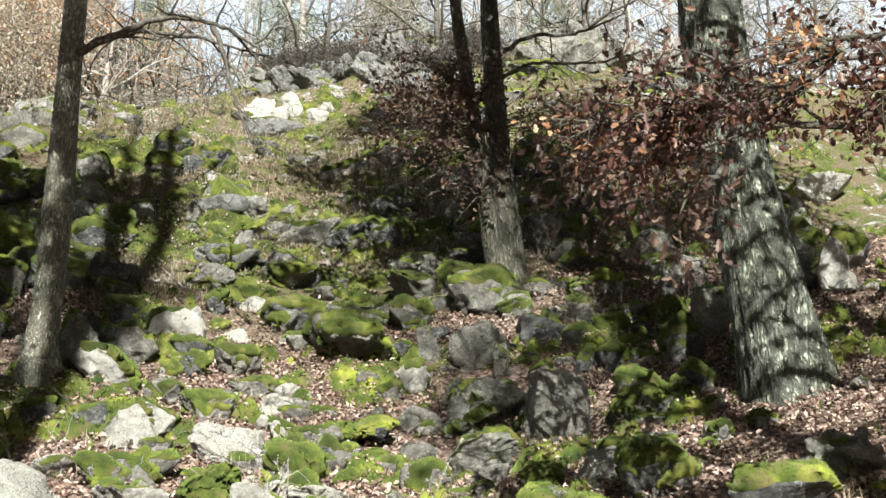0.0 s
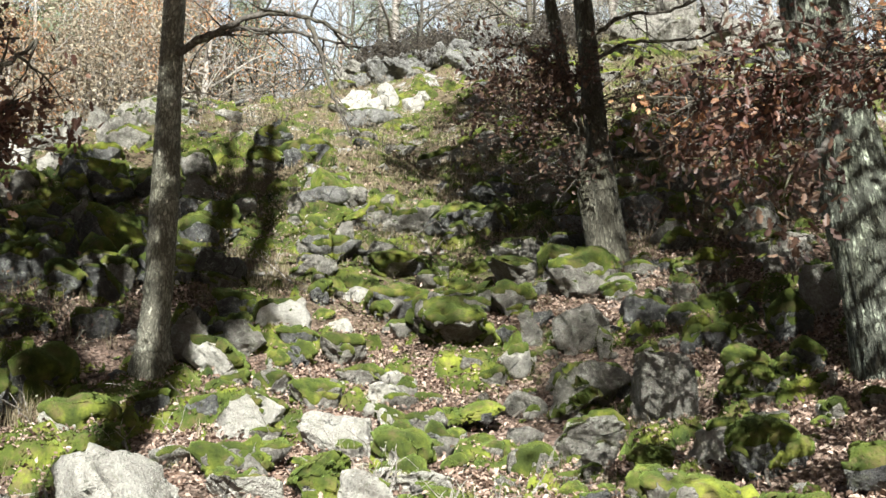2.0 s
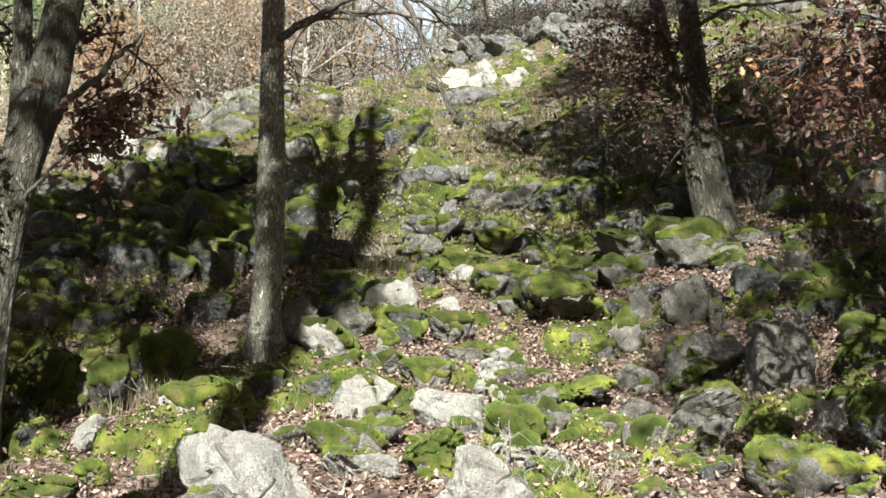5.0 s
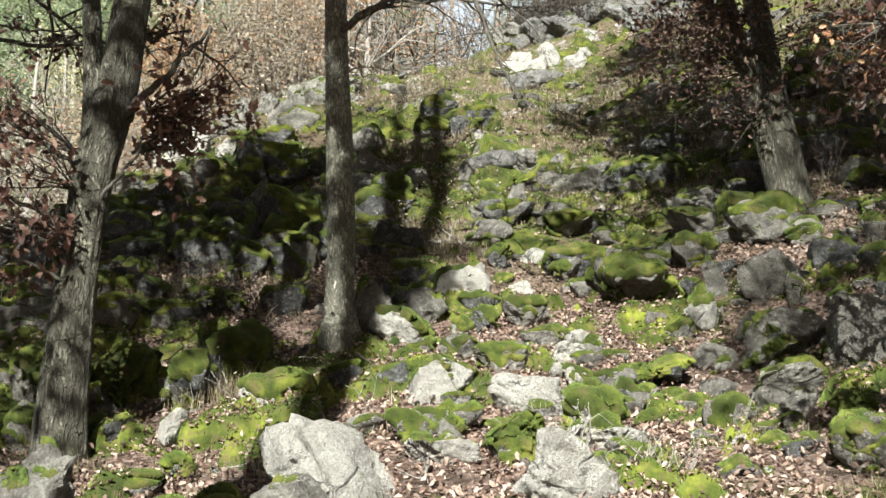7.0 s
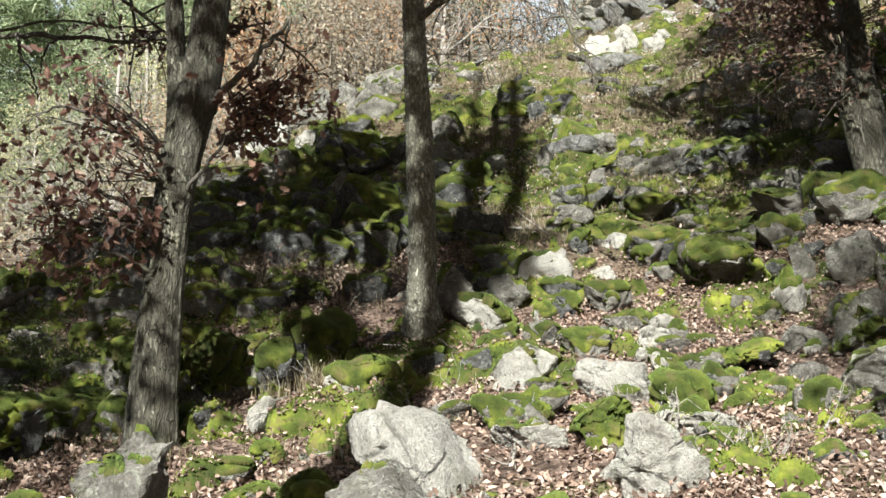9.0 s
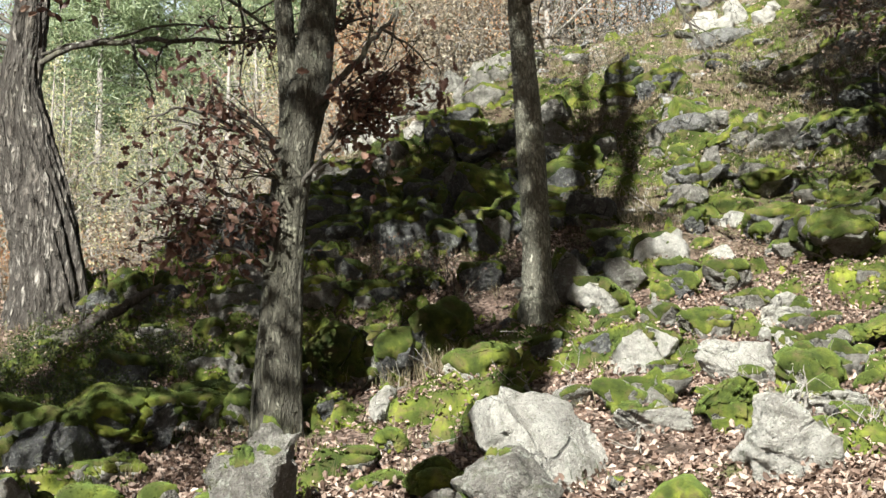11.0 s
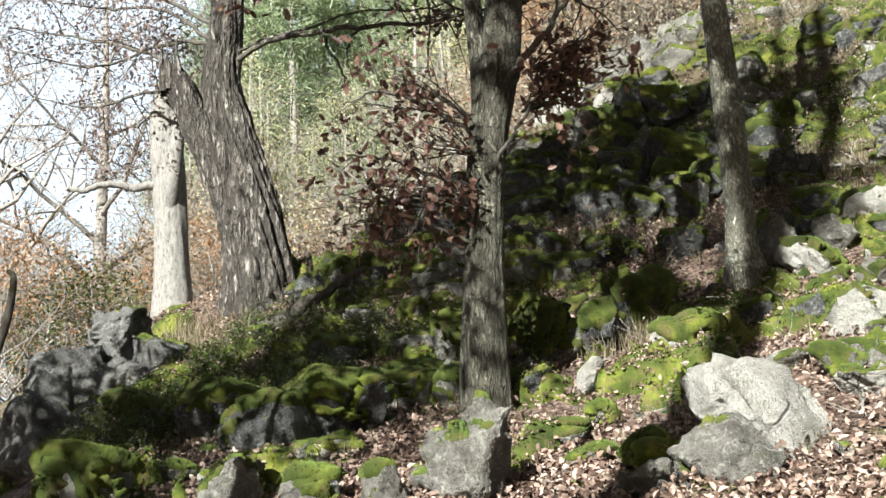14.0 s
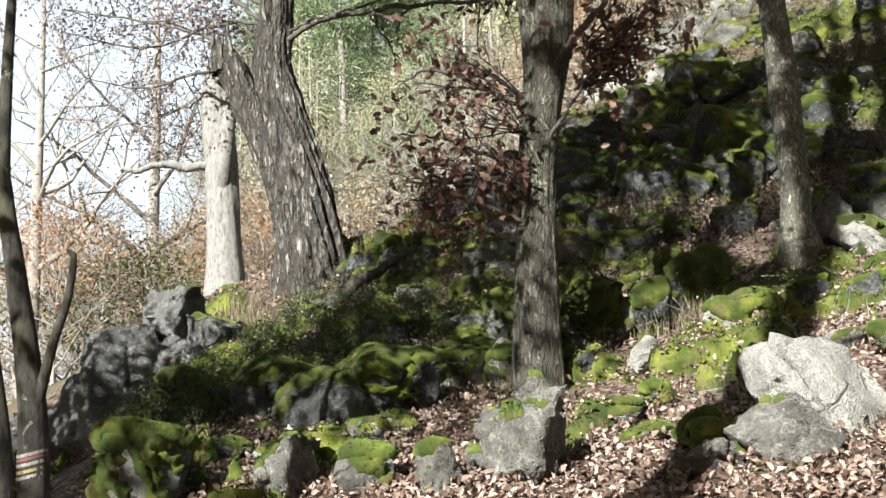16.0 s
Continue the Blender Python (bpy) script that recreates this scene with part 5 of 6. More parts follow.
boulder(5.78, 11.73, 0.62, 0.49, 0.74, -26, 0.70, stone=STONE_DARK)
boulder(4.62, 10.59, 0.52, 0.41, 0.44, -24, 0.75, stone=STONE_DARK)
boulder(5.11, 10.75, 0.39, 0.31, 0.25, -25, 0.50)
boulder(5.36, 13.69, 0.50, 0.40, 0.53, -21, 0.70)
boulder(5.45, 10.36, 0.30, 0.24, 0.29, -28, 0.70)
boulder(5.54, 10.90, 0.52, 0.41, 0.40, -27, 0.60, stone=STONE_DARK)
boulder(5.82, 12.87, 0.44, 0.35, 0.34, -24, 0.30, stone=STONE_DARK)
boulder(4.85, 13.50, 0.46, 0.36, 0.48, -20, 0.30, stone=STONE_DARK)
boulder(4.69, 14.17, 0.52, 0.41, 0.42, -18, 0.70)
boulder(4.84, 9.05, 0.33, 0.26, 0.33, -28, 0.60)
boulder(5.37, 9.33, 0.35, 0.27, 0.26, -30, 0.50)
boulder(4.37, 11.64, 0.48, 0.38, 0.56, -21, 0.40, stone=STONE_DARK)
boulder(2.39, 13.13, 0.58, 0.46, 0.30, -10, 0.80, stone=STONE_DARK)
boulder(1.66, 12.29, 0.36, 0.29, 0.42, -8, 0.50)
boulder(2.71, 12.78, 0.44, 0.35, 0.33, -12, 0.70)
boulder(0.89, 9.95, 0.33, 0.26, 0.26, -5, 0.60)
boulder(1.73, 9.66, 0.28, 0.22, 0.25, -10, 0.75)
boulder(2.91, 9.64, 0.28, 0.22, 0.29, -17, 0.80)
boulder(0.55, 13.24, 0.39, 0.31, 0.43, -2, 0.70, stone=STONE_DARK)
boulder(1.67, 14.67, 0.47, 0.38, 0.56, -6, 0.75)
boulder(0.87, 14.98, 0.37, 0.29, 0.48, -3, 0.70, stone=STONE_DARK)
boulder(2.60, 15.79, 0.44, 0.35, 0.44, -9, 0.70)

# ---- rubble, moss, leaves and grass on the slope ----
rs = np.random.RandomState(5)
KINDS = []
for i in range(14):
    w = 1.0
    v, f = rock_shape(900 + i * 13, w, rs.uniform(0.6, 0.95), rs.uniform(0.45, 0.8), 3, 12)
    stone = mesh_from("stone", v, f, (STONE, STONE_PALE, STONE_DARK, STONE)[i % 4])
    mv, mf = moss_on(v, f, 900 + i, (0.15, 0.85, 0.6, 0.9, 0.35, 0.95, 0.7)[i % 7], 0.1, 220)
    KINDS.append((stone, mesh_from("moss", mv, mf, MOSS) if mv is not None else None, (0.15, 0.85, 0.6, 0.9, 0.35, 0.95, 0.7)[i % 7]))


def loose_stone(x, y, size, kind, turn, sunk):
    stone, moss, cover = KINDS[kind]
    ob = new("stone", stone)
    ob.matrix_basis = Matrix.LocRotScale((x, y, land_at(x, y) + size * (0.22 - sunk)), Euler((rs.uniform(-0.3, 0.3), rs.uniform(-0.3, 0.3), turn)), (size,) * 3)
    tagged(ob, "small stone under a cushion of moss" if cover > 0.5 else "small angular granite stone among leaves", "stone", "loose stones on the slope")
    if moss is not None:
        part("moss", moss, ob)["kind"] = "stuff"


made = 0
while made < 295:
    y = 6.8 + 9.5 * rs.random_sample() ** 0.9
    x = rs.uniform(-0.72, 0.72) * (y + 1)
    if fbm(np.array([x / 2.5]), np.array([y / 2.5]), 3, 55)[0] + 0.25 < rs.uniform(-0.5, 0.5):
        continue
    loose_stone(x, y, 0.1 + 0.36 * rs.random_sample() ** 1.7, rs.randint(14), rs.uniform(0, 6.3), rs.uniform(0.05, 0.2))
    made += 1

# half-buried mossy stones that make the slope a jumble
for i in range(60):
    if i < 25:
        y = rs.uniform(14.2, 16.5)
        x = rs.uniform(-0.06, 0.5) * y
    else:
        y = rs.uniform(11.0, 16.5)
        x = -rs.uniform(0.15, 0.42) * y
    if abs(x + 3.03) < 0.9 and abs(y - 9.47) < 0.9 or abs(x + 1.03) < 0.7 and abs(y - 12.68) < 0.8 or abs(x - 6.2) < 1 and abs(y - 10.2) < 1:
        continue
    s = 0.32 + 0.6 * rs.random_sample() ** 1.5
    boulder(x, y, s * rs.uniform(1.1, 1.6), s, s * rs.uniform(0.6, 1.0), rs.uniform(-50, 50), rs.choice([0.2, 0.4, 0.6, 0.8, 0.85]), 0.28, STONE if i % 4 else STONE_DARK, (rs.uniform(-18, 18), rs.uniform(-18, 18)), 12000 + i * 13, 3 if s < 0.5 else 4, facets=7, sharp=45.0,
            label="half-buried granite stone capped with moss", group="mossy stones of the slope")

# smaller stones wedged between the boulders
for i in range(85):
    y = rs.uniform(8.6, 14.3)
    x = rs.uniform(-0.13, 0.47) * y
    s = rs.uniform(0.2, 0.42)
    boulder(x, y, s * rs.uniform(1.0, 1.5), s, s * rs.uniform(0.6, 0.95), rs.uniform(-60, 60), rs.choice([0.08, 0.3, 0.5, 0.65, 0.75]), 0.32, (STONE, STONE_PALE, STONE_DARK, STONE)[i % 4], (rs.uniform(-20, 20), rs.uniform(-20, 20)), 15000 + i * 17, 3, facets=8,
            label="small granite stone wedged among mossy boulders", group="wedged stones of the slope")

# crags and ledges on the upper slope
for i in range(230):
    y = rs.uniform(14.5, 27)
    x = rs.uniform(-0.33, 0.62) * y
    s = 0.25 + 0.8 * rs.random_sample() ** 1.7
    kind = rs.random_sample()
    boulder(x, y, s * 1.6, s, s * rs.uniform(0.45, 0.8), rs.uniform(-35, 35), rs.choice([0.1, 0.35, 0.6, 0.7, 0.8]), 0.45, STONE_DARK if kind < 0.35 else STONE_GREY if kind < 0.6 else STONE, (rs.uniform(-15, 15), rs.uniform(-15, 15)),
            2000 + i * 11, 4 if s > 0.8 else 3, facets=5, sharp=60.0, label= "moss-grown rock ledge on the upper slope", name="rock_ledge", category="rock", group="ledges of the upper slope")


# moss carpet: cushions that swell over the ground
def carpet(name, x0, x1, y0, y1, step, low, lump, thick, seed, material, label):
    cx, cy = np.meshgrid(np.arange(x0, x1, step), np.arange(y0, y1, step))
    n = cx.shape
    x, y = cx.ravel(), cy.ravel()
    mask = 0.8 * fbm(x / 1.3, y / 1.0, 5, seed) + 0.6 * fbm(x / 0.4, y / 0.32, 3, seed + 5) - low - 0.3 * np.clip((10.2 - y) / 1.6, 0, 1) - 0.015 * np.clip(x, -4, 6)
    swell = np.clip(mask / 0.18, 0, 1) ** 0.6
    z = land(x, y) - 0.03 - 0.07 * (1 - np.clip(mask / 0.1, 0, 1)) + thick * swell * (0.5 + 1.3 * np.clip(1 - 2.2 * np.abs(fbm(x / lump, y / lump, 2, seed + 8)), 0, 1) ** 0.7) + 0.015 * fbm(x / 0.12, y / 0.12, 2, seed + 2) * swell
    v = np.stack([x, y, z], 1)
    i = (np.arange(n[0] - 1)[:, None] * n[1] + np.arange(n[1] - 1)[None]).ravel()
    q = np.stack([i, i + 1, i + n[1] + 1, i + n[1]], 1)
    q = q[(mask[q] > 0).any(axis=1)]
    v = trimmed(v, np.stack([x, y, land(x, y) - 0.05], 1), mask, np.concatenate([q[:, [0, 1]], q[:, [1, 2]], q[:, [2, 3]], q[:, [3, 0]], q[:, [0, 2]], q[:, [1, 3]]]))
    used = np.unique(q)
    index = np.zeros(len(v), int)
    index[used] = np.arange(len(used))
    ob = new(name, mesh_from(name, v[used], index[q], material))
    return tagged(ob, label, "moss", kind="stuff"), v[used], mask[used]


carpet_low, low_points, low_mask = carpet("moss_carpet", -9.5, 9.5, 6.2, 15.5, 0.045, 0.13, 0.36, 0.16, 71, MOSS, "green moss spreading over ground and stones")
carpet_high, high_points, high_mask = carpet("moss_carpet", -8.5, 14, 15.5, 28, 0.055, 0.19, 0.35, 0.13, 73, MOSS, "sunlit moss on the ledges of the upper slope")


def scatter(count, x_of, y0, y1, keep=None):
    y = rs.uniform(y0, y1, count)
    x = rs.uniform(-1, 1, count) * x_of * (y + 1.0)
    if keep is not None:
        ok = keep(x, y)
        x, y = x[ok], y[ok]
    return np.stack([x, y, land(x, y)], 1)


def litter_here(x, y):
    return fbm(x / 1.4, y / 1.4, 4, 91) + 0.15 > rs.uniform(-0.45, 0.45, len(x))


p = scatter(170000, 0.72, 6.3, 15.5, litter_here)
p[:, 2] += rs.uniform(0.0, 0.07, len(p))
flat = rs.normal(size=(len(p), 3)) * np.array([1, 1, 0.5])
lv, lf = leaves(rs, p, 0.05, "curl", flat, 0.45, 1.5)
fallen = new("fallen_leaves", mesh_from("fallen_leaves", lv, lf, LITTER, False))
tagged(fallen, "curled brown oak leaves lying over the slope", "fallen leaves", kind="stuff")
p = scatter(40000, 0.62, 15.0, 26, lambda x, y: (x > -8) & litter_here(x, y))
p[:, 2] += rs.uniform(0.0, 0.05, len(p))
lv, lf = leaves(rs, p, 0.065, "curl", rs.normal(size=(len(p), 3)) * np.array([1, 1, 0.3]), 0.4)
fallen_high = new("fallen_leaves", mesh_from("fallen_leaves", lv, lf, LITTER, False))
tagged(fallen_high, "brown leaves caught on the upper slope", "fallen leaves", kind="stuff")


def blades(places, tall, width, lean=0.5, droop=0.35):
    c = len(places)
    a = rs.uniform(0, 6.283, c)
    out = np.stack([np.cos(a), np.sin(a), np.zeros(c)], 1)
    side = np.stack([-np.sin(a), np.cos(a), np.zeros(c)], 1) * width / 2
    h = (tall * rs.uniform(0.5, 1.2, c))[:, None]
    l = (lean * rs.uniform(0.2, 1.3, c))[:, None]
    up = np.array([0, 0, 1.0])
    mid = places + up * h * 0.6 + out * h * l * 0.5
    tip = places + up * h * (1 - droop * l) + out * h * l * 1.3
    v = np.stack([places - side, places + side, mid + side * 0.7, mid - side * 0.7, tip], 1).reshape(-1, 3)
    b = np.arange(c)[:, None] * 5
    return v, (b + np.array([[0, 1, 2, 3]])).tolist() + (b + np.array([[3, 2, 4]])).tolist()


def grass(name, centres, per, radius, tall, width, material, label):
    q = np.repeat(centres, per, 0)
    q = q + rs.normal(0, radius, q.shape) * np.array([1, 1, 0])
    q[:, 2] = land(q[:, 0], q[:, 1]) - 0.02
    v, f = blades(q, tall, width)
    ob = new(name, mesh_from(name, v, f, material, False))
    return tagged(ob, label, "grass", kind="stuff")


# feathery moss shoots over the carpets
for pts, mask, count, label in ((low_points, low_mask, 60000, "feathery moss shoots on the lower slope"), (high_points, high_mask, 26000, "feathery moss shoots on the upper slope")):
    q = pts[rs.choice(np.flatnonzero(mask > 0.03), count)] + rs.normal(0, 0.02, (count, 3)) * np.array([1, 1, 0.2])
    v, f = blades(q, 0.035, 0.011, 0.8)
    tagged(new("moss_shoots", mesh_from("moss_shoots", v, f, MOSS, False)), label, "moss", kind="stuff")

# leaves that have settled on the moss
for pts, mask, count, label in ((low_points, low_mask, 17000, "scattered brown leaves lying on the moss"), (high_points, high_mask, 9000, "scattered brown leaves lying on the high moss")):
    q = pts[rs.choice(np.flatnonzero(mask > 0.02), count)] + np.array([0, 0, 0.02])
    lv, lf = leaves(rs, q, 0.042, "curl", rs.normal(size=(count, 3)) * np.array([1, 1, 0.4]), 0.4)
    tagged(new("fallen_leaves", mesh_from("fallen_leaves", lv, lf, LITTER, False)), label, "fallen leaves", kind="stuff")

dry = scatter(5200, 0.5, 15.0, 27, lambda x, y: (x > -6) & (fbm(x / 2.2, y / 2.0, 4, 101) > -0.1))
grass("dry_grass", dry, 18, 0.16, 0.17, 0.012, GRASS_DRY, "tufts of bleached dry grass on the upper slope")
dry2 = scatter(260, 0.75, 7.0, 15, lambda x, y: fbm(x / 1.5, y / 1.5, 3, 111) > 0.15)
grass("dry_grass", dry2, 26, 0.07, 0.22, 0.007, GRASS_DRY, "thin dry grass between the stones")
green = scatter(200, 0.8, 7.0, 14, lambda x, y: fbm(x / 1.5, y / 1.5, 3, 121) > 0.1)
grass("green_grass", green, 24, 0.08, 0.16, 0.007, LEAF_GREEN, "short green grass and bilberry between the stones")

def tufts(count, x0, x1, y0, y1):
    x, y = rs.uniform(x0, x1, count), rs.uniform(y0, y1, count)
    return np.stack([x, y, land(x, y)], 1)


grass("dry_grass", tufts(46, -3.6, -1.7, 11.0, 12.4), 30, 0.08, 0.34, 0.007, GRASS_DRY, "long dry grass hanging over the shaded bank")
grass("dry_grass", tufts(60, -5.5, -1.6, 12.6, 16.5), 26, 0.1, 0.3, 0.007, GRASS_DRY, "thin withered grass in the shaded hollow")
grass("dry_grass", tufts(16, -8.6, -7.2, 12.6, 13.6), 40, 0.12, 0.35, 0.008, GRASS_DRY, "tawny grass tufts at the old oak's foot")
grass("green_grass", tufts(60, -6.8, -3.6, 8.0, 12.0), 24, 0.08, 0.22, 0.008, LEAF_GREEN, "dark green grass on the mossy shoulder")

# fallen branches and twigs
def fallen_branch(points, radius, bark, label, name="fallen_branch", twigs=6):
    root = tree_root(name, *points[0], label, "branch")
    limb = bough(root, rs, points, radius, 0.35, bark, every=twigs, depth=1, droop=0.0, name="stick")
    limb["kind"] = "stuff"
    return limb


def on_land(x, y, up):
    return (x, y, land_at(x, y) + up)


fallen_branch([on_land(2.67, 16.7, 0.0), on_land(2.55, 16.75, 0.3), on_land(2.4, 16.8, 0.55)], 0.045, BARK_PALE, "pale dead stub standing in the moss")
fallen_branch([on_land(-6.9, 13.1, 0.05), on_land(-6.4, 13.2, 0.3), on_land(-5.7, 13.4, 0.55)], 0.12, BARK_DARK, "dark fallen log across the slope", "fallen_log", 20)
for i in range(46):
    y = rs.uniform(7.5, 17)
    x = rs.uniform(-0.6, 0.5) * y
    a, l = rs.uniform(0, 6.28), rs.uniform(0.25, 0.8)
    fallen_branch([on_land(x, y, 0.03), on_land(x + math.cos(a) * l / 2, y + math.sin(a) * l / 2, 0.09), on_land(x + math.cos(a) * l, y + math.sin(a) * l, 0.05)], rs.uniform(0.007, 0.02), BARK_PALE if i % 3 else BARK_DARK, "dry fallen branch among leaves and stones")

# dark outcrop beyond the old oak's foot: great slabs parted by a slanting cleft
root = tree_root("rock_outcrop", -8.7, 11.8, land_at(-8.7, 11.8), "great dark jointed slabs beside the old oak", "rock")
for i, (x, y, z, w, d, h, turn) in enumerate(((-8.85, 12.7, 4.25, 2.3, 1.2, 1.15, (0.05, 0.05, -0.55)), (-8.2, 12.3, 3.95, 2.0, 1.0, 1.1, (0.05, 0.2, -0.55)), (-8.9, 11.85, 3.55, 2.3, 1.2, 1.3, (0.05, 0.02, -0.6)), (-8.0, 11.7, 3.4, 1.8, 0.9, 1.2, (0, 0.2, -0.6)),
                                              (-8.9, 11.1, 2.95, 1.9, 1.0, 1.3, (0, -0.05, -0.55)), (-8.1, 10.95, 2.85, 1.8, 0.9, 1.2, (0.1, 0.15, -0.6)), (-7.5, 12.5, 3.85, 0.9, 0.7, 0.7, (0, 0.2, -0.5)))):
    rock_block(root, (x + 8.7, y - 11.8, z - root.location.z), (w, d, h), turn, 4111 + 31 * i, STONE_GREY, 0.12 if i < 5 else 0.35, 4)
outcrop(-10.9, 12.0, 2.4, 1.6, 1.4, 7, "dark broken rock beyond the shoulder", 851, STONE_GREY)

# mossy rock steps in the shaded hollow, their stone darkened to deepen the shade
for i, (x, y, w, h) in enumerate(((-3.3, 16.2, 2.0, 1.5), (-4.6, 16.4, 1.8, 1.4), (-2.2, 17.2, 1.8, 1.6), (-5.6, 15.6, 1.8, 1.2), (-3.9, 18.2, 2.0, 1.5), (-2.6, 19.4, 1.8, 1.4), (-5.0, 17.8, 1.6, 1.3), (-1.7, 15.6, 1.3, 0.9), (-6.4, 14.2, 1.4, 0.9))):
    outcrop(x, y, w, w * 0.6, h, 5, "moss-covered rock step, stone darkened for the shaded hollow", 3001 + 150 * i, STONE_DARK, 0.6, "rock_step", "rock steps of the hollow")
for i, (x, y, w, h) in enumerate(((5.9, 16.8, 1.6, 1.1), (7.4, 15.2, 1.6, 1.3), (3.6, 18.4, 1.5, 1.0), (8.6, 13.6, 1.5, 1.2), (6.6, 19.2, 1.8, 1.2), (1.2, 18.6, 1.4, 0.9), (0.4, 20.8, 1.4, 0.8), (4.8, 21.4, 1.6, 1.0))):
    outcrop(x, y, w, w * 0.6, h, 5, "weathered rock step with moss and leaves", 5001 + 150 * i, STONE if i % 2 else STONE_DARK, 0.7, "rock_step", "rock steps of the upper slope")

# crags below the crest
outcrop(2.6, 24.5, 2.4, 0.8, 1.5, 9, "sunlit white broken rock face on the upper slope", 6101, STONE_PALE, 0.0, "crag", "crags below the crest", 0.0, (0.25, 0.5))
outcrop(-3.4, 21.7, 2.2, 1.4, 1.4, 12, "pale broken crag at the end of the shoulder", 6301, STONE, 0.2, "crag", "crags below the crest", 0.05, (0.22, 0.45))
outcrop(-4.6, 20.6, 2.0, 1.4, 1.7, 10, "pale crag below the end of the shoulder", 6401, STONE_PALE, 0.3, "crag", "crags below the crest", 0.05, (0.22, 0.45))
outcrop(-2.2, 22.6, 1.8, 1.2, 1.1, 8, "pale ledge of broken rock on the skyline", 6501, STONE, 0.3, "crag", "crags below the crest", 0.05, (0.22, 0.45))
# stones at the edge of the path
boulder(-0.66, 7.75, 1.05, 0.9, 0.82, 18, 0.02, 0.37, STONE_PALE, (-16, 10), 8123, 5, facets=6, sharp=80.0, rough=0.85, label="large pale lichened granite block with a split front")
boulder(-0.85, 7.15, 0.74, 0.42, 0.55, -12, 0.02, 0.35, STONE, (0, 24), 8141, 5, facets=5, sharp=110.0, rough=0.7, label="grey lichened slab leaning on a larger block")
boulder(-4.82, 6.49, 0.72, 0.56, 1.11, 37, 0.58, level=5, tilt=(-14, 22), label="large leaning slab cloaked in green moss", facets=3, rough=0.55)
# dark stone on these two holds some of the shoulder's shade
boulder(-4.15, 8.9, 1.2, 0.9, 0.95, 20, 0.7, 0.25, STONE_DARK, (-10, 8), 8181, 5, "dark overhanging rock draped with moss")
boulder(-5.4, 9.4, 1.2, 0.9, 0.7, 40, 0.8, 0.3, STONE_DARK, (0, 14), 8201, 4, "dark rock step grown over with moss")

for i, (x, y, w, h) in enumerate(((3.2, 26.0, 1.9, 1.3), (4.6, 26.4, 2.2, 1.6), (6.2, 27.0, 2.4, 1.7), (5.4, 25.6, 1.8, 1.0), (10.4, 27.0, 2.8, 1.8), (12.6, 26.2, 3.0, 2.0), (2.4, 26.8, 1.6, 0.9))):
    outcrop(x, y, w, w * 0.6, h, 6, "dark craggy rock below the crest", 7001 + 150 * i, STONE_GREY if i < 4 else STONE, 0.15, "crag", "crags below the crest")

# heather and brush along the crest
def brush(count, spots, tall, label, name="heather", leaf=LEAF_BROWN, leaves_per=60, size=0.05, bark=BARK_DARK):
    for x, y in spots:
        z = land_at(x, y)
        root = tree_root(name, x, y, z, label, "shrub", "brush on the slope")
        tubes, tips = [], []
        for i in range(count):
            a = i * 2.4
            t, l = grow(rs, (0.1 * math.cos(a), 0.1 * math.sin(a), -0.05), (math.cos(a) * 0.7, math.sin(a) * 0.7, 1.0), tall * rs.uniform(0.6, 1.1), 0.012, 1, 4, 0.0, 0.4)
            tubes += t
            tips += l
        v, f = join(tubes)
        part("twig", mesh_from("twig", v, f, bark), root)["kind"] = "stuff"
        if leaves_per:
            part("foliage", leaf_mesh(rs, around(rs, tips, leaves_per * count, 0.05), size, "oval", leaf), root)["kind"] = "stuff"


brush(10, [(rs.uniform(2.6, 8.5), rs.uniform(25.6, 29.5)) for _ in range(64)], 0.75, "dark heather on the rocks of the crest", leaf=LEAF_HEATHER, leaves_per=110, size=0.06)
brush(7, [(rs.uniform(-2, 6), rs.uniform(16.5, 26)) for _ in range(70)], 0.42, "bare brown brush among the dry grass", "brush", LEAF_BEIGE, 12)
brush(7, [(rs.uniform(-7, -2), rs.uniform(12.6, 17)) for _ in range(26)], 0.5, "leafless undergrowth in the shaded hollow", "undergrowth", LEAF_BROWN, 10)
brush(7, [(rs.uniform(4.5, 9), rs.uniform(12.5, 17)) for _ in range(26)], 0.6, "shaded undergrowth among the rocks", "undergrowth", LEAF_BROWN, 18)
brush(8, [(rs.uniform(-7.4, -4.6), rs.uniform(8, 13.5)) for _ in range(80)], 0.3, "low green bilberry on the mossy shoulder", "bilberry", LEAF_GREEN, 50, 0.035)
brush(6, [(0.8, 9.0), (0.95, 8.85), (1.45, 8.2), (1.6, 8.35), (-1.9, 11.2)], 0.42, "thin dry stalks between pale stones", "dry_stalks", LEAF_YELLOW, 3, 0.03, BARK_PALE)

# ---- woods beyond ----
rs = np.random.RandomState(23)


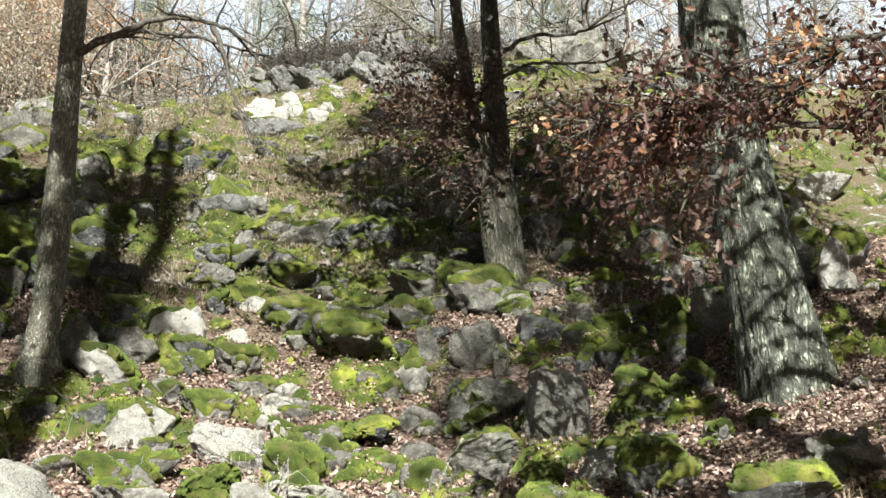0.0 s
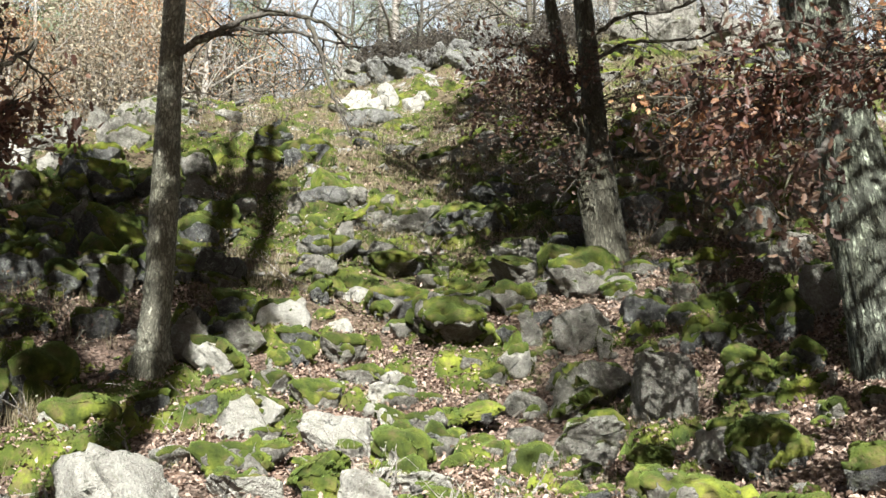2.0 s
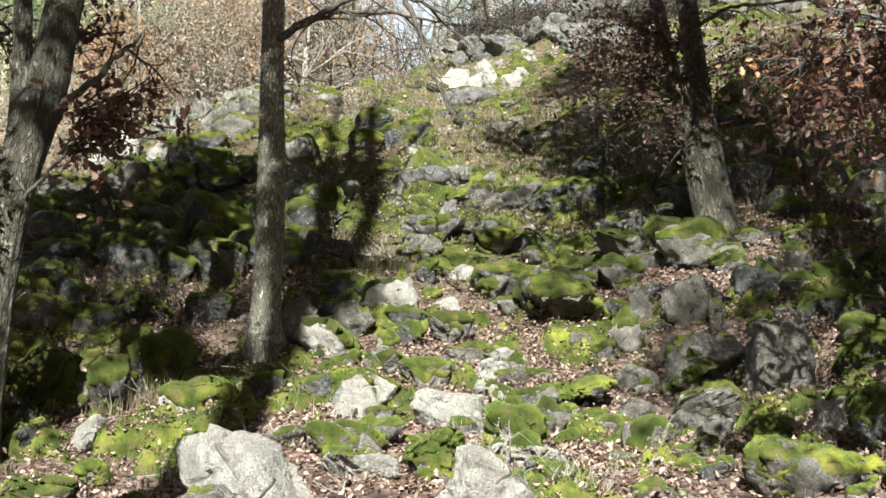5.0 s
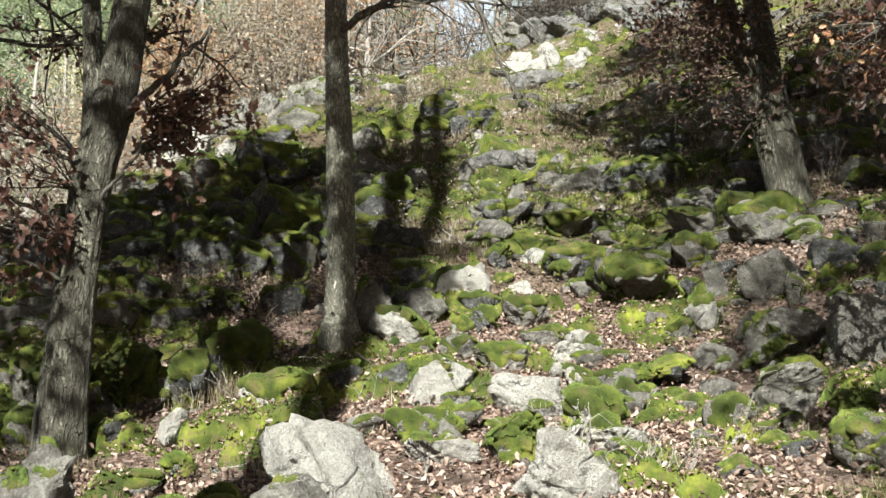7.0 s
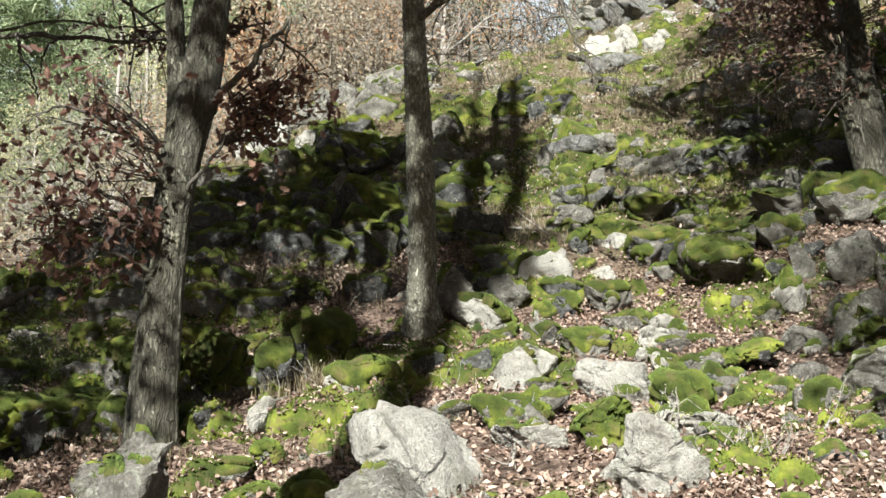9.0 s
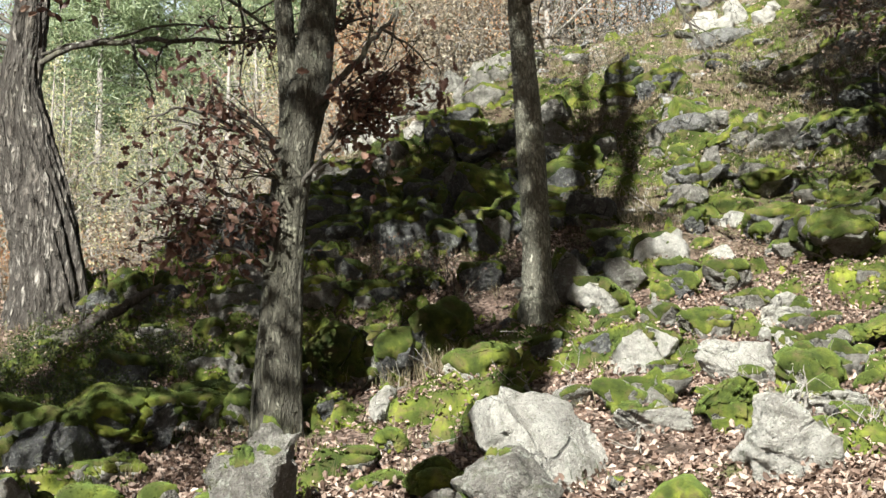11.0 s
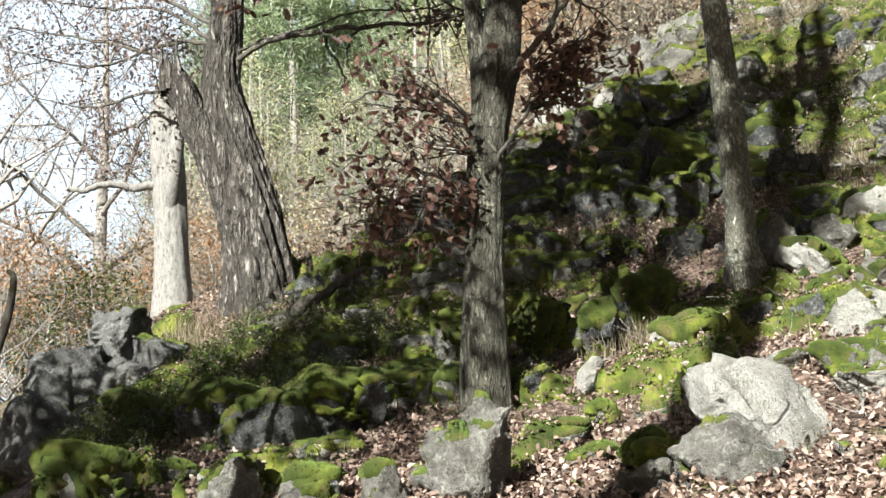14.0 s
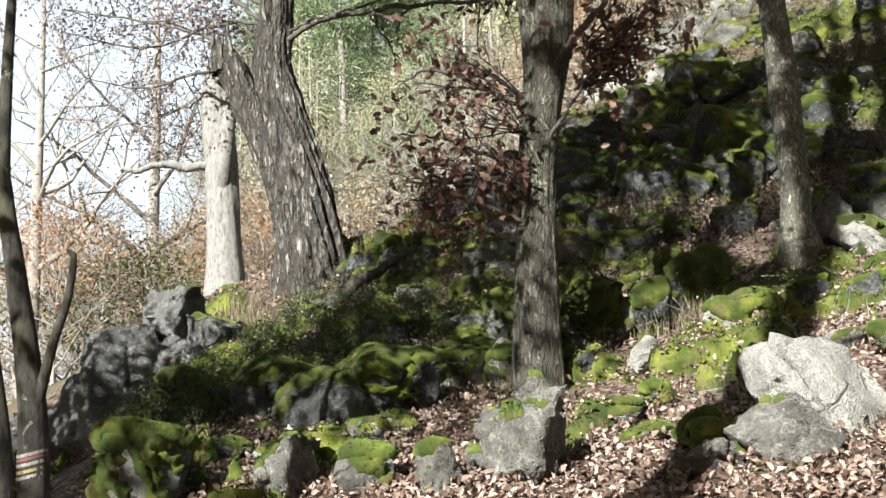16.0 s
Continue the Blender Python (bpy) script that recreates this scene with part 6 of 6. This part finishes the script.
def wood_tree(name, label, tall, radius, bark, limbs, leaf, count, size, low=0.25, shape="oval", rise=0.7, depth=3, length=0.32, lean=0.0, forks=5):
    root = tree_root(name, 0, 0, 0, label, "tree")
    p = [(0, 0, -0.6, radius * 1.1), (lean * 0.3, 0, tall * 0.3, radius * 0.85), (lean * 0.7 + rs.normal(0, 0.1), rs.normal(0, 0.1), tall * 0.65, radius * 0.5), (lean, 0, tall, 0.02)]
    trunk_part(root, p, bark, 30, 12, 0.03, int(tall * 10), 0.2)
    tubes, tips = [], []
    for i in range(limbs):
        s = low + (0.97 - low) * (i + 0.5) / limbs
        a = i * 2.4 + rs.uniform(-0.4, 0.4)
        t, l = grow(rs, (lean * s, 0, tall * s), (math.cos(a), math.sin(a), rise), tall * length * (1.15 - s), radius * (1.1 - s) * 0.55, depth, forks, 0.02, 0.3, 0.85)
        tubes += t
        tips += l
    v, f = join(tubes)
    part("bough_work", mesh_from("bough_work", v, f, bark), root)["kind"] = "stuff"
    if count:
        part("foliage", leaf_mesh(rs, around(rs, tips, count, 0.25), size, shape, leaf), root)["kind"] = "stuff"
    return root


def pine(name, label, tall, radius):
    root = tree_root(name, 0, 0, 0, label, "tree")
    trunk_part(root, [(0, 0, -0.6, radius), (0.1, 0, tall * 0.5, radius * 0.7), (0, 0, tall, 0.03)], BARK_PALE, 24, 10, 0.03, 3, 0.15)
    tubes, tips = [], []
    for i in range(46):
        s = 0.3 + 0.68 * (i / 46)
        a = i * 2.4
        t, l = grow(rs, (0, 0, tall * s), (math.cos(a), math.sin(a), 0.15), tall * 0.24 * (1.1 - s), 0.03, 1, 4, 0.0, 0.25, 0.8)
        tubes += t
        tips += l
    v, f = join(tubes)
    part("bough_work", mesh_from("bough_work", v, f, BARK_DARK), root)["kind"] = "stuff"
    part("foliage", leaf_mesh(rs, around(rs, tips, 12000, 0.22), 0.3, "needle", NEEDLES), root)["kind"] = "stuff"
    return root


PROTO = {
    "bare": wood_tree("bare_tree", "bare grey tree with fine upswept branches", 11, 0.16, BARK_PALE, 16, LEAF_BEIGE, 500, 0.07, 0.15, length=0.42, depth=2, forks=7),
    "beige": wood_tree("autumn_tree", "thin tree with faded beige leaves", 9, 0.12, BARK_PALE, 18, LEAF_BEIGE, 8000, 0.1, 0.04, length=0.42, depth=2, forks=6),
    "orange": wood_tree("autumn_tree", "tree with orange autumn leaves", 9, 0.12, BARK_PALE, 17, LEAF_ORANGE, 9000, 0.085, 0.04, length=0.42, depth=2, forks=6),
    "yellow": wood_tree("birch_tree", "slender tree with pale yellow leaves", 12, 0.1, BARK_PALE, 20, LEAF_YELLOW, 4500, 0.085, 0.05, rise=1.0, length=0.3, depth=2, forks=6),
    "bush": wood_tree("bush", "tangled leafless bush with rusty leaves", 3.6, 0.05, BARK_PALE, 14, LEAF_BEIGE, 1500, 0.07, 0.03, length=0.7, depth=2, forks=6),
    "green_bush": wood_tree("bush", "low green bush at the edge of the woods", 2.6, 0.04, BARK_PALE, 12, LEAF_GREEN, 2200, 0.08, 0.03, length=0.7, depth=2, forks=6),
    "pink_bush": wood_tree("bush", "low bush with rusty orange leaves", 3.2, 0.04, BARK_PALE, 16, LEAF_ORANGE, 2200, 0.07, 0.03, length=0.7, depth=2, forks=6),
    "twiggy": wood_tree("bare_tree", "bare crooked tree on the crest", 7, 0.12, BARK_DARK, 16, LEAF_BEIGE, 250, 0.08, 0.15, rise=0.5, length=0.5, depth=2, forks=7),
    "pine": pine("pine_tree", "tall light-green pine in the woods", 20, 0.2),
}


def plant(kind, x, y, scale=1.0, turn=None, z=None):
    t = copy_thing(PROTO[kind], Matrix.LocRotScale((x, y, land_at(x, y) if z is None else z), Euler((0, 0, rs.uniform(0, 6.28) if turn is None else turn)), (scale,) * 3))
    t.scale = (scale,) * 3
    return tagged(t, group="woods beyond the slope")


def polar(az, d):
    a = radians(az)
    return -d * math.sin(a), d * math.cos(a)


# the open hollow to the left
plant("bare", *polar(35.6, 30), 1.25, 0.4)
plant("bare", *polar(41, 26), 1.0, 2.0)
plant("twiggy", *polar(39, 33), 1.1)
plant("orange", *polar(31.5, 36), 0.7)
for az, d, kind, s in ((38, 27, "bush", 1.3), (36, 25, "green_bush", 1.1), (34, 28, "bush", 1.2), (40, 24, "pink_bush", 1.1), (32.5, 27, "pink_bush", 1.1), (41.5, 30, "green_bush", 1.5), (37, 34, "pink_bush", 1.6), (31, 30, "orange", 0.6), (33, 33, "orange", 0.7), (29.5, 27, "pink_bush", 1.3), (27.5, 29, "pink_bush", 1.4), (37.5, 29, "pink_bush", 1.3), (25.5, 30, "orange", 0.6), (13.5, 34, "orange", 1.0), (11, 36, "orange", 1.1), (35, 38, "beige", 0.8), (39, 40, "beige", 0.9), (41, 38, "orange", 0.8), (30.5, 26, "bush", 1.0),
                       (28.2, 40, "pine", 1.1), (26.2, 38, "pine", 1.0), (24.6, 42, "pine", 1.05), (29.5, 52, "pine", 1.2), (24.5, 50, "pine", 1.2), (30.5, 60, "pine", 1.2), (22, 52, "pine", 1.1), (27, 31, "yellow", 0.7), (25.2, 33, "yellow", 0.75), (23.5, 34, "yellow", 0.9), (22, 38, "yellow", 1.1), (20.5, 36, "bare", 1.1), (19, 40, "yellow", 1.2), (21, 31, "bare", 0.8), (26.5, 28, "bush", 1.3), (24, 27, "bush", 1.2), (29, 30, "beige", 0.9),
                       (17.5, 38, "bare", 1.3), (16, 36, "bare", 1.3), (14.5, 40, "yellow", 1.4), (13, 37, "beige", 1.7), (11.5, 38, "beige", 1.6), (10, 41, "orange", 1.5), (8.5, 37, "beige", 1.6), (14, 44, "beige", 1.9), (17, 43, "pine", 0.9), (20, 42, "bare", 1.6), (9.5, 44, "bare", 1.7), (7, 39, "bare", 1.1), (5.5, 37, "beige", 1.1), (4, 40, "beige", 1.1), (15, 32, "beige", 0.9), (12, 33, "bare", 0.9), (9, 32, "bare", 0.9), (6.5, 33, "bare", 0.9),
                       (18, 48, "pine", 1.2), (12.5, 50, "pine", 1.1), (5, 50, "pine", 1.1)):
    plant(kind, *polar(az, d), s)
for i in range(60):
    az = rs.uniform(3, 34)
    kind = ("bush", "beige", "green_bush", "bare", "pink_bush", "orange", "yellow", "bare")[i % 8]
    if 17 < az < 25 and kind in ("beige", "orange"):
        kind = "yellow"
    if az > 29 and kind in ("beige", "orange", "yellow"):
        kind = "pink_bush"
    plant(kind, *polar(az, rs.uniform(27, 44)), rs.uniform(0.8, 1.4) if "bush" in kind else rs.uniform(0.6, 1.0))
for az, d, kind, sc in ((4, 31, "beige", 0.75), (6, 30, "bare", 0.8), (8, 29, "beige", 0.8), (9.5, 31, "bare", 0.9), (11, 29, "beige", 0.8), (12.5, 31, "orange", 0.9), (14, 29, "beige", 0.9), (15.5, 32, "bare", 0.9), (17, 30, "beige", 0.9), (18.5, 33, "yellow", 1.0), (7, 35, "pine", 0.7), (10.5, 36, "pine", 0.8), (15, 37, "pine", 0.9), (19.5, 38, "pine", 0.95), (21, 40, "pine", 1.0), (18, 36, "pine", 0.9), (3, 33, "bare", 0.9), (5, 34, "bare", 1.0), (2, 30, "twiggy", 0.8), (0.5, 31, "twiggy", 0.9), (13, 35, "pine", 0.8), (16.5, 41, "pine", 1.1), (22.5, 44, "pine", 1.1)):
    plant(kind, *polar(az, d), sc)
# along the crest
for i in range(34):
    az = 4 - 40 * (i + rs.uniform(0, 0.8)) / 34
    d = rs.uniform(31, 42)
    plant(("twiggy", "bare", "twiggy", "beige", "bare")[i % 5], *polar(az, d), rs.uniform(0.6, 1.0))
for az, d, s in ((-6, 46, 0.8), (-12, 50, 0.8), (-20, 48, 0.8), (1, 48, 0.8)):
    plant("pine", *polar(az, d), s)
# further woods all round
for i in range(44):
    az = rs.uniform(2, 31)
    d = rs.uniform(55, 95)
    plant(("yellow", "bare", "pine", "orange", "beige", "yellow")[i % 6], *polar(az, d), rs.uniform(1.1, 1.6))
for ob in PROTO.values():
    ob.location = polar(60 + 4 * len(ob.name), 70) + (land_at(*polar(60 + 4 * len(ob.name), 70)),)
    tagged(ob, group="woods beyond the slope")
